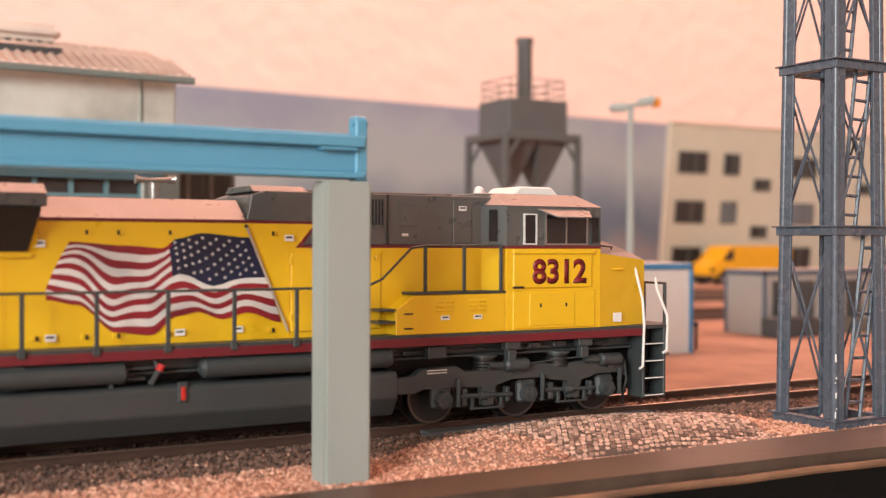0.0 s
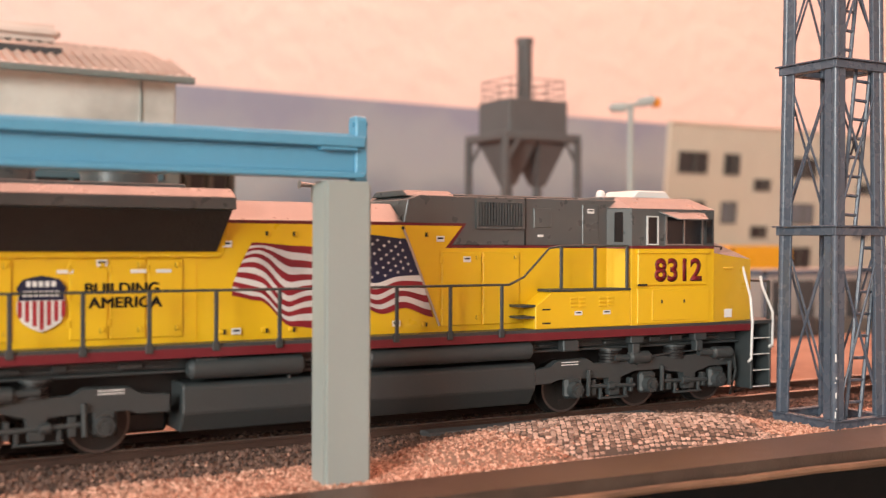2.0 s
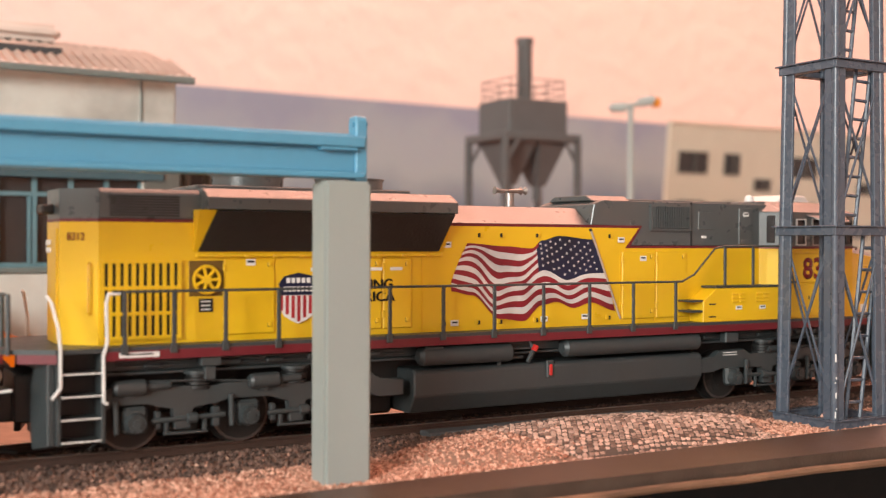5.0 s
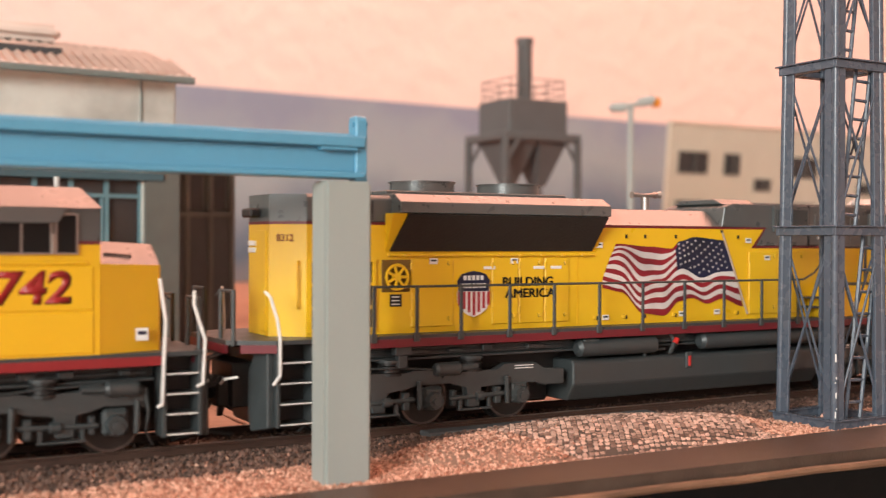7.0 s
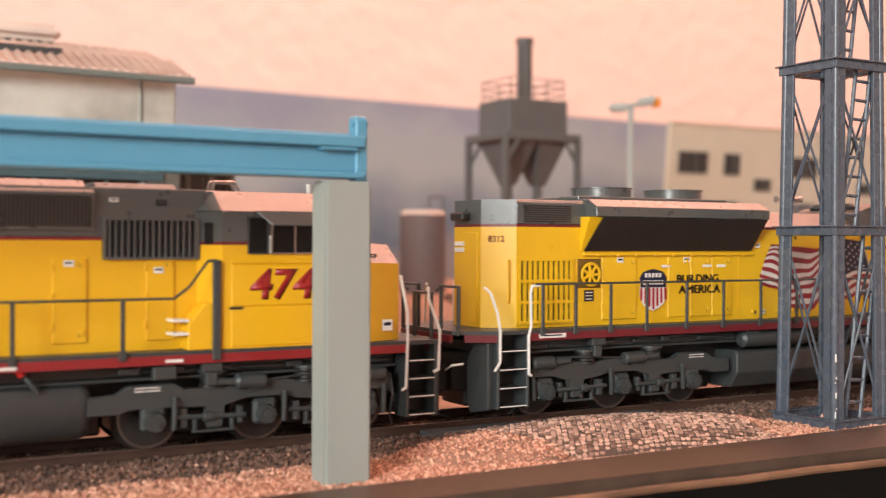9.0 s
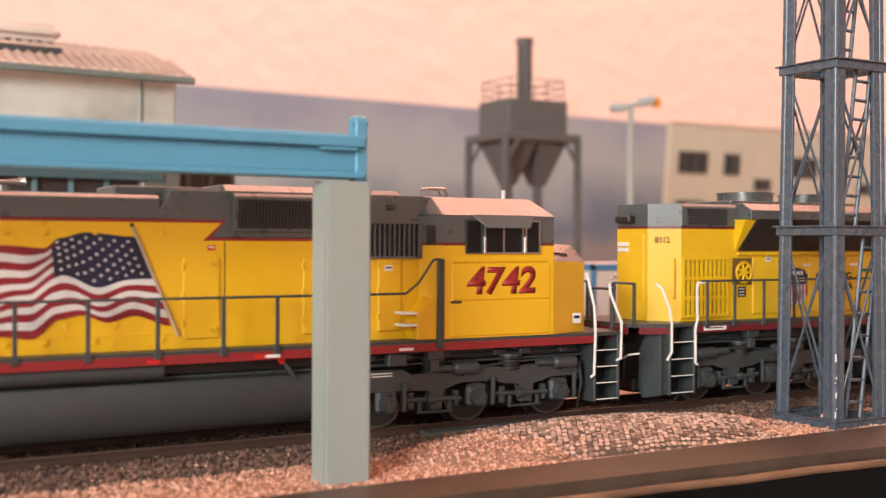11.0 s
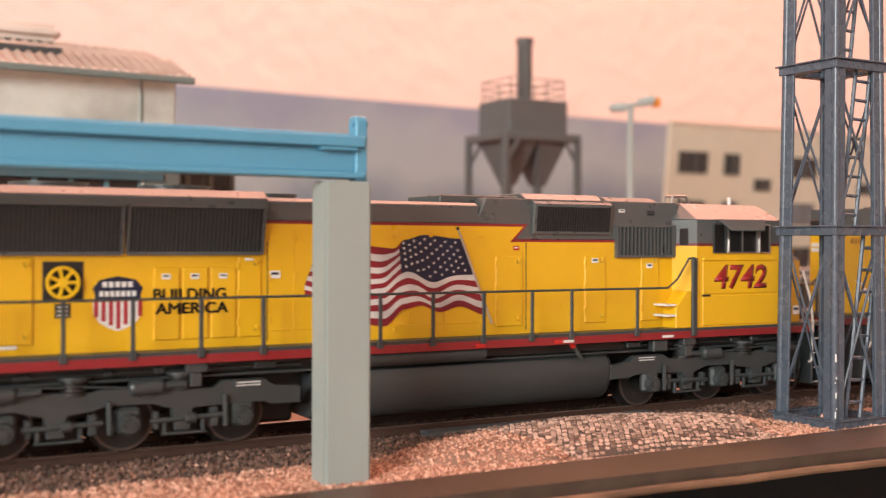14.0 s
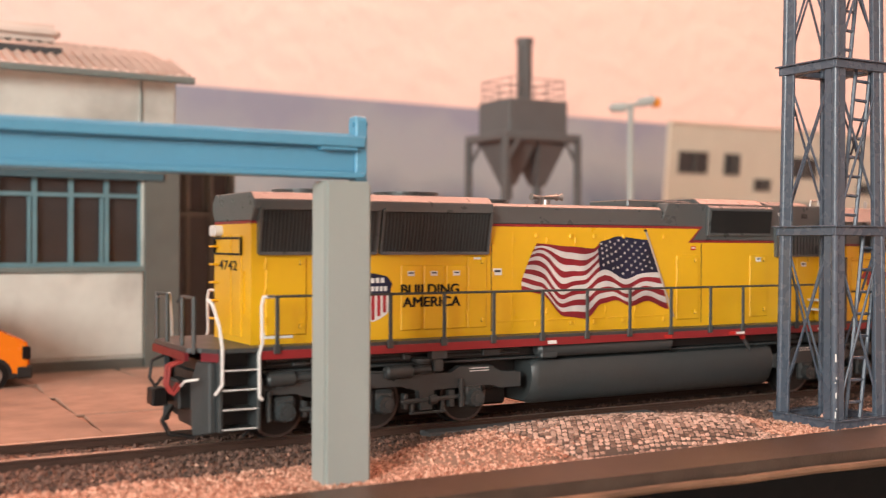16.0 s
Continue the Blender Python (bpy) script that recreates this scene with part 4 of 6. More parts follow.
def stairs(t, x0, x1, dz, s, out):
    """A stepwell with four grated treads and two side plates, under the deck end on side s."""
    a, c = sorted((s * 11.5, s * 17.4))
    for x in (x0, x1 - 0.8):
        part("step_plate", bbox(x, x + 0.8, a, c, 3.2, dz - 0.4, 0.15), UGREY, t)
    part("step_back", box(bmesh.new(), x0 + 0.6, x1 - 0.6, s * 11.4, s * 11.9, 3.2, dz - 0.4), DARK, t)
    for k in range(4):
        z = 3.4 + k * (dz - 4.2) / 4
        tr = part("step_tread", bbox(x0 + 0.7, x1 - 0.7, a + 0.3, c - 0.1, z, z + 0.45, 0.1), UGREY, t)
        # white strip paints the highlight that falls on the tread's front edge
        part("tread_highlight", box(bmesh.new(), x0 + 0.8, x1 - 0.8, s * 17.35, s * 17.5, z + 0.25, z + 0.5), WHITE, tr)


def end_gear(t, xin, xout, dz, s, red):
    """What a deck end carries beyond the stairs at xin: pilot plates, coupler, hoses, posts and the end rail. s = +1 at the front, -1 at the rear."""
    for side in (-1, 1):
        b = prism(bmesh.new(), [(side * 15.6, 3.0), (side * 11.0, 2.0), (side * 9.6, 4.5), (side * 9.6, dz - 7), (side * 12.0, dz - 2.7), (side * 15.6, dz - 2.7)], "x", xin + s * 3.4, xin + s * 2.0)
        for v in b.verts:
            v.co.x -= s * 0.45 * max(0.0, side * v.co.y - 11.0)
        part("pilot_plate", bev(b, 0.2), UGREY, t)
    part("pilot_middle", bbox(*sorted((xin - s * 0.6, xin + s * 1.0)), -11.0, 11.0, 3.4, dz - 2.7, 0.3), DARK, t)
    part("draft_box", bbox(*sorted((xin + s * 0.8, xout - s * 0.6)), -4.4, 4.4, 6.4, 12.4, 0.4), DARK, t)
    b = bmesh.new()
    box(b, *sorted((xout - s * 2.5, xout + s * 1.6)), -1.4, 1.4, 7.9, 10.2)
    box(b, *sorted((xout + s * 1.0, xout + s * 4.2)), -2.3, 2.3, 7.2, 10.8)
    part("coupler", bev(b, 0.3), BLACK, t, "black knuckle coupler")
    for y, m in ((-5.5, HOSE_RED if red else DARK), (-8, HOSE_RED if red else DARK), (6, DARK)):
        pts = [(xout - s * 0.5, y, dz - 3), (xout + s * 2.2, y, dz - 4), (xout + s * 2.8, y - 0.5, dz - 7.5), (xout + s * 1.6, y - 0.8, dz - 9.5), (xout + s * 0.2, y - 1, dz - 7.5)]
        part("air_hose", wire(bmesh.new(), pts, 0.34), m, t)
    part("trainline_hose", wire(bmesh.new(), [(xout + s * 0.5, -3.5, 7.5), (xout + s * 2.6, -3.8, 4.5), (xout + s * 1.2, -4, 1.6), (xout - s * 4, -4.2, 0.5)], 0.5), DARK, t)
    zt = dz + 10
    for y in (-13.5, -5.5, 5.5, 13.5):
        part("end_post", rod(bmesh.new(), (xout - s * 1.0, y, dz - 1), (xout - s * 1.0, y, zt + 0.2), 0.48, 6), UGREY, t)
    for y0, y1 in ((-13.5, -5.5), (5.5, 13.5)):
        part("end_rail", wire(bmesh.new(), [(xout - s * 1, y0, zt), (xout - s * 1, y1, zt), (xout - s * 0.4, y1 * 0.75, zt - 1.2)], 0.32), UGREY, t)
    part("cut_lever", wire(bmesh.new(), [(xout - s * 1.5, -15.0, 13.8), (xout + s * 0.8, -13.5, 13.4), (xout + s * 0.8, -11, 12.2)], 0.26), WHITE, t)


def rail_line(t, pts, posts, base):
    part("handrail", wire(bmesh.new(), pts, 0.28), UGREY, t)
    for x, z0, z1 in posts:
        b = bmesh.new()
        y = pts[0][1]
        box(b, x - 0.42, x + 0.42, y - 0.25, y + 0.25, z0, z1)
        if z0 < 25:
            box(b, x - 0.7, x + 0.7, y - 0.24, y + 0.45, z0 - 1.4, z0 + 0.5)
        part("stanchion", bev(b, 0.12), UGREY, t)


def hatch(t, x0, x1, z0, z1, y, paint, latch=True):
    """A slightly raised hood door with hinges and a latch."""
    d = part("hood_door", bbox(x0, x1, y - 0.4, y + 0.1, z0, z1, 0.2), paint, t)
    if latch:
        for z in (z0 + 1.4, z1 - 1.6):
            part("latch", bbox(x1 - 1.5, x1 - 0.7, y - 0.7, y - 0.3, z, z + 0.9, 0.1), paint, d)
            part("latch_slot", box(bmesh.new(), x1 - 1.6, x1 - 1.2, y - 0.46, y - 0.36, z - 0.1, z + 0.8), DARK, d)
        for z in (z0 + 2.4, (z0 + z1) / 2, z1 - 2.6):
            part("hinge", bbox(x0 - 0.35, x0 + 0.35, y - 0.6, y - 0.2, z, z + 1.5, 0.12), paint, d)
    return d


def sticker(t, x, z, y, w=2.0, h=1.3, m=None, inner=None):
    s = part("notice_sticker", box(bmesh.new(), x, x + w, y - 0.12, y - 0.02, z, z + h), m or WHITE, t)
    part("bar", box(bmesh.new(), x + w * 0.15, x + w * 0.85, y - 0.16, y - 0.1, z + h * 0.45, z + h * 0.75), inner or DARK, s)


def cut(poly, y):
    return prism(bmesh.new(), poly, "y", -y, y)


def body_base(t, dz, x0, x1, wheels, steps_r, steps_f, front_truck, brackets):
    """Deck, sill, trucks, stairs and ends, alike on both locomotives."""
    plan = [(x0, -12), (x0 + 2.5, -13.8), (steps_r[0] - 0.2, -17.4), (steps_f[1] + 0.2, -17.4), (x1 - 2.5, -13.8), (x1, -12), (x1, 12), (x1 - 2.5, 13.8), (steps_f[1] + 0.2, 17.4), (steps_r[0] - 0.2, 17.4), (x0 + 2.5, 13.8), (x0, 12)]
    part("deck", prism(bmesh.new(), plan, "z", dz - 0.9, dz), UGREY, t)
    for s in (-1, 1):
        for a, c in ((steps_r[1], steps_f[0]),):
            part("sill_stripe", box(bmesh.new(), a, c, s * 17.55, s * 17.2, dz - 2.5, dz - 0.75), RED if dz > 20 else RED2, t, "dark red frame stripe")
        for a, c in (((x0 + 2.5, 13.8), (steps_r[0], 17.4)), ((x1 - 2.5, 13.8), (steps_f[1], 17.4))):
            b = bmesh.new()
            p = [(a[0], s * a[1]), (c[0], s * c[1]), (c[0], s * (c[1] - 0.5)), (a[0], s * (a[1] - 0.5))]
            part("end_stripe", prism(b, p, "z", dz - 2.6, dz - 0.92), RED, t, "dark red end beam")
    for x, q in ((x0, -0.25), (x1, 0.25)):
        part("end_beam", box(bmesh.new(), x - 0.4, x + 0.4, -12, 12, dz - 2.6, dz - 0.92), RED, t)
    part("frame_rail", bbox(steps_r[1] + 0.5, steps_f[0] - 0.5, -12.6, 12.6, dz - 5.2, dz - 1.2, 0.3), UGREY if dz > 20 else DARK, t)
    for s in (-1, 1):
        part("frame_lip", bbox(steps_r[1] + 0.5, steps_f[0] - 0.5, *sorted((s * 12.0, s * 13.6)), dz - 5.8, dz - 5.2, 0.15), UGREY, t)
        rng = random.Random(int(dz * 10) + s)
        for x in (-19, -3.5, 6.2, 14.8, 28, 124, 134, 143, 158, 165, 176):
            w, h = rng.uniform(0.8, 2.4), rng.uniform(0.8, 1.8)
            part("pipe_fitting", bbox(x - w, x + w, *sorted((s * 12.4, s * 14.0)), dz - 4.6, dz - 4.6 + h, 0.25), UGREY, t)
        for k in range(2):
            part("frame_pipe", rod(bmesh.new(), (-26, s * 13.2, dz - 3.2 - k * 0.9), (36, s * 13.2, dz - 3.3 - k * 0.9), 0.22, 6), UGREY, t)
            part("frame_pipe", rod(bmesh.new(), (122, s * 13.2, dz - 3.2 - k * 0.9), (180, s * 13.2, dz - 3.3 - k * 0.9), 0.22, 6), UGREY, t)
    part("centre_sill", bbox(x0 + 3, x1 - 3, -7, 7, 6.5, dz - 5.3, 0.3), DARK, t)
    truck(t, 0, False, wheels)
    truck(t, front_truck, True, wheels)
    for x in brackets:
        b = bmesh.new()
        box(b, x - 2, x + 2, -16.8, -14.4, dz - 4.4, dz - 2.5)
        box(b, x - 1.1, x + 1.1, -16.4, -14.4, dz - 7.2, dz - 4.4)
        part("truck_bracket", bev(b, 0.15), UGREY, t)
    for x in (40, 128):
        part("fitting", bbox(x, x + 4.6, -16.6, -14.2, dz - 5.6, dz - 2.7, 0.3), UGREY, t)
    for s in (-1, 1):
        stairs(t, *steps_r, dz, s, x0)
        stairs(t, *steps_f, dz, s, x1)
    end_gear(t, steps_r[0], x0, dz, -1, dz < 20)
    end_gear(t, steps_f[1], x1, dz, 1, False)
    for s in (-1, 1):
        y = s * 17.7
        # white grab rails at the four stairs
        xi, xo = steps_r[1], steps_r[0]
        part("grab_rail", wire(bmesh.new(), [(xi + 2.6, y, dz + 10.2), (xi + 0.4, y, dz + 10.1), (xi, y, dz + 8.4), (xi + 0.2, y, dz + 1), (xi - 0.5, y, dz - 1.5), (xi - 0.4, y, dz - 10), (xi + 0.3, y, dz - 10.5)], 0.34), WHITE, t, "white grab rail")
        part("grab_rail", wire(bmesh.new(), [(xo - 1.2, s * 13.8, dz + 9.8), (xo - 0.6, s * 15.4, dz + 8.6), (xo + 0.3, s * 17.0, dz + 4), (xo + 0.6, y, dz), (xo + 0.6, y, dz - 7), (xo - 0.9, y, dz - 9)], 0.34), WHITE, t, "white grab rail")
        xi, xo = steps_f
        part("grab_rail", wire(bmesh.new(), [(xi + 0.3, s * 14, dz + 14), (xi + 0.8, s * 16.4, dz + 6), (xi + 0.2, y, dz), (xi - 0.2, y, dz - 10), (xi - 1.2, y, dz - 10.6)], 0.34), WHITE, t, "white grab rail")
        part("grab_rail", wire(bmesh.new(), [(xo - 0.6, s * 14, dz + 11.4), (xo - 1.0, s * 15, dz + 8.8), (xo + 0.6, s * 17.2, dz + 2), (xo, y, dz - 6.5), (xo - 1.3, y, dz - 7.0)], 0.34), WHITE, t, "white grab rail")
    return t


def tank(t, name, x0, x1, y, z, r):
    for s in (-1, 1):
        b = rod(bmesh.new(), (x0 + 0.8, s * y, z), (x1 - 0.8, s * y, z), r, 20)
        rod(b, (x0 + 0.8, s * y, z), (x0, s * y, z), r, 20, r * 0.6)
        rod(b, (x1 - 0.8, s * y, z), (x1, s * y, z), r, 20, r * 0.6)
        part(name, b, UGREY, t, smooth=True)


def fuel(t, x0, x1, kink):
    """A long tank; with no kink its belly is round and its ends bulge."""
    if kink:
        prof = [(-12.6, 3.2), (12.6, 3.2), (15.2, kink), (15.2, 12.2), (14.4, 13.1), (-14.4, 13.1), (-15.2, 12.2), (-15.2, kink)]
        part("fuel_tank", bev(prism(bmesh.new(), prof, "x", x0, x1), 0.3), UGREY, t, "long grey fuel tank with a sloped lower edge")
        return
    half = [(0, 3.0), (10.4, 3.0), (12.2, 3.5), (13.6, 4.6), (14.6, 6.2), (15.2, 8.2), (15.4, 10.2), (15.2, 12.2), (14.6, 13.5), (13.4, 13.9), (0, 13.9)]
    prof = [(-y, z) for y, z in half] + [(y, z) for y, z in reversed(half[1:-1])]
    b = bmesh.new()
    rings = []
    for x, k in ((x0, 0.86), (x0 + 0.8, 0.95), (x0 + 2.0, 1.0), (x1 - 2.0, 1.0), (x1 - 0.8, 0.95), (x1, 0.86)):
        rings.append([b.verts.new((x, y * (0.5 + 0.5 * k), 8.5 + (z - 8.5) * k)) for y, z in prof])
    for p, q in zip(rings, rings[1:]):
        for i in range(len(prof)):
            b.faces.new((p[i], p[(i + 1) % len(prof)], q[(i + 1) % len(prof)], q[i]))
    b.faces.new(rings[0]), b.faces.new(rings[-1])
    part("fuel_tank", b, UGREY, t, "long grey fuel tank with a rounded belly", smooth=True)


def window(t, x0, x1, z0, z1, y, m=GLASS, frame=UGREY, bars=()):
    w = part("window", box(bmesh.new(), x0, x1, y - 0.05, y + 0.05, z0, z1), m, t, "dark cab window")
    b = bmesh.new()
    f = 0.32
    for a in ((x0 - f, x0, z0 - f, z1 + f), (x1, x1 + f, z0 - f, z1 + f), (x0, x1, z0 - f, z0), (x0, x1, z1, z1 + f), *[(q - 0.16, q + 0.16, z0, z1) for q in bars]):
        box(b, a[0], a[1], y - 0.32, y + 0.1, a[2], a[3])
    part("window_frame", b, frame, w)


def cab_shape(t, x0, x1, xr, dz, ztop, zmid, zroof, paint):
    """The wide cab: painted lower walls, grey upper walls, roof with sloped sides."""
    plan = [(xr, -11.8), (x0, -17.4), (x1, -17.4), (x1, 17.4), (x0, 17.4), (xr, 11.8)]
    c = part("cab", prism(bmesh.new(), plan, "z", dz + 0.02, zmid), paint, t)
    part("cab_stripe", prism(bmesh.new(), [(p[0], p[1] * 1.002) for p in plan], "z", zmid, zmid + 0.65), RED, c)
    part("upper_cab", prism(bmesh.new(), plan, "z", zmid + 0.65, ztop), GREY, c)
    b = bmesh.new()
    lo = [b.verts.new((p[0] + (0.5 if p[0] == x1 else -0.2), p[1] * 1.02, ztop)) for p in plan]
    tp = [b.verts.new((x, y, zroof)) for x, y in ((xr + 0.3, -10.2), (x0 + 0.5, -10.6), (x1 - 2.2, -10.6), (x1 - 2.2, 10.6), (x0 + 0.5, 10.6), (xr + 0.3, 10.2))]
    b.faces.new(lo), b.faces.new(tp)
    for i in range(6):
        b.faces.new((lo[i], lo[(i + 1) % 6], tp[(i + 1) % 6], tp[i]))
    part("cab_roof", bev(b, 0.25), GREY, c, "grey cab roof catching warm light")
    # rear corner windows on the slanted cab wall
    d = Vector((x0 - xr, -5.6, 0)).normalized()
    for s in (-1, 1):
        b = bbox(-1.1, 1.1, -0.12, 0.12, 0, ztop - zmid - 2.4, 0.1)
        bmesh.ops.transform(b, matrix=Matrix.Translation(((xr + x0) / 2 - 0.1, s * 14.7, zmid + (1.6 if zmid < 40.2 else 0.2))) @ Matrix.Rotation(s * -math.atan2(d.y, d.x), 4, "Z"), verts=list(b.verts))
        part("door_window", b, GLASS, c)
    return c


def nose_shape(t, x0, x1, y1, dz, z0, z1, paint, rise, fall):
    plan = [(x0, -17.3), (x1 - 0.6, -y1 - 0.4), (x1, -y1 + 0.6), (x1, y1 - 0.6), (x1 - 0.6, y1 + 0.4), (x0, 17.3)]
    b = bmesh.new()
    lo = [b.verts.new((x, y, dz + 0.02)) for x, y in plan]
    mid = [b.verts.new((x, y, z0 + (z1 - z0) * (x - x0) / (x1 - x0))) for x, y in plan]
    b.faces.new(lo)
    for i in range(6):
        b.faces.new((lo[i], lo[(i + 1) % 6], mid[(i + 1) % 6], mid[i]))
    n = part("nose", b, paint, t)
    b = bmesh.new()
    m2 = [b.verts.new(v) for v in [(x, y, z0 + (z1 - z0) * (x - x0) / (x1 - x0)) for x, y in plan]]
    tp = [b.verts.new((x0 + (x - x0) * 0.95, y * 0.62, z0 + (z1 - z0) * (x - x0) / (x1 - x0) + rise * (1 - fall * (x - x0) / (x1 - x0)))) for x, y in plan]
    b.faces.new(tp)
    for i in range(6):
        b.faces.new((m2[i], m2[(i + 1) % 6], tp[(i + 1) % 6], tp[i]))
    part("nose_top", b, GREY, n, "sloped grey nose top")
    part("hand_grip", wire(bmesh.new(), [(x0 + 1.5, -14.0, z0 + 1.2), (x0 + 1.5, -14.4, z0 + 1.9), (x0 + 6.5, -13.4, z0 + 1.5), (x0 + 6.5, -13.0, z0 + 0.8)], 0.2), DARK, n)
    part("nose_lamp", bbox(x1 - 3.5, x1 - 0.8, -7.5, -4.5, z1 + 0.6, z1 + 2.4, 0.3), DARK, n)
    return n


def visor(t, x0, x1, z, y, drop, outw):
    b = bmesh.new()
    prism(b, [(x0, 0), (x1, 0), (x1 - 2.2, 1), (x0 + 2.8, 1)], "z", -0.15, 0.15)
    for v in b.verts:
        f = v.co.y
        v.co = (v.co.x, y - f * outw, z - f * drop + v.co.z)
    part("sun_visor", b, GREY, t)


def horn(t, x, z):
    b = rod(bmesh.new(), (x, 0, z), (x, 0, z + 3.6), 1.15, 12)
    for k, (dx, yy) in enumerate(((4.0, -1.1), (3.3, 0.0), (-3.6, 1.1))):
        rod(b, (x - dx * 0.3, yy, z + 3.9), (x + dx * 0.8, yy, z + 4.1), 0.4, 8, 0.55)
        rod(b, (x + dx * 0.8, yy, z + 4.1), (x + dx, yy, z + 4.15), 0.55, 10, 1.0)
    part("air_horn", b, STEEL, t, "small grey air horn cluster", smooth=True)


def fan(t, x, z, r, h):
    f = part("roof_fan", rod(bmesh.new(), (x, 0, z), (x, 0, z + h), r, 32), GREY, t, smooth=True)
    part("fan_rim", rod(bmesh.new(), (x, 0, z + h), (x, 0, z + h + 0.35), r + 0.35, 32), GREY, f)


def brake_wheel(t, x, z, r, y, back):
    part("brake_recess", bbox(x - r - 0.5, x + r + 0.8, y - 0.12, y + 0.1, z - r - 0.4, z + r + 0.9, 0.1), back, t)
    b = bmesh.new()
    n = 20
    for k in range(n):
        a, c = k * 2 * math.pi / n, (k + 1) * 2 * math.pi / n
        rod(b, (x + r * 0.92 * math.cos(a), y - 0.9, z + r * 0.92 * math.sin(a)), (x + r * 0.92 * math.cos(c), y - 0.9, z + r * 0.92 * math.sin(c)), 0.36, 6)
    for k in range(7):
        a = k * 2 * math.pi / 7
        rod(b, (x, y - 0.9, z), (x + r * 0.9 * math.cos(a), y - 0.9, z + r * 0.9 * math.sin(a)), 0.36, 6)
    rod(b, (x, y, z), (x, y - 1.3, z), 0.9, 12)
    part("brake_wheel", b, YEL, t, "yellow spoked hand brake wheel")
    part("notice_sticker", box(bmesh.new(), x - 1.4, x + 1.5, y - 0.12, y - 0.02, z - r - 3.6, z - r - 0.9), DARK, t)
    for k in range(3):
        part("notice_bar", box(bmesh.new(), x - 1.0, x + 1.0, y - 0.16, y - 0.1, z - r - 3.2 + k * 0.8, z - r - 2.95 + k * 0.8), WHITE, t)


def number(t, text, x0, x1, z0, z1, y, m=NUM_RED, slant=0.0):
    part("shadow_outline", words(text, z1 - z0 + 0.25, x1 - x0 + 0.3, x0 - 0.05, z0 - 0.2, y, 0.03, shear=slant, bold=0.34), DARK, t)
    part("road_number", words(text, z1 - z0, x1 - x0, x0, z0, y - 0.04, 0.04, shear=slant, bold=0.26), m, t, "dark red numerals")


def lettering(t, text, h, w, x, z, y):
    """Bold black capitals: three slightly shifted layers of print."""
    top = part("slogan", words(text, h, w, x, z, y, 0.06, bold=0.0), BLACK, t, "black lettering")
    for k, (dx, dz) in enumerate(((0.26, 0.0), (0.13, 0.14))):
        part("print_layer", words(text, h, w, x + dx, z + dz, y - 0.01 * (k + 1), 0.06, bold=0.0), BLACK, top)


wheels_a, wheels_b = [], []


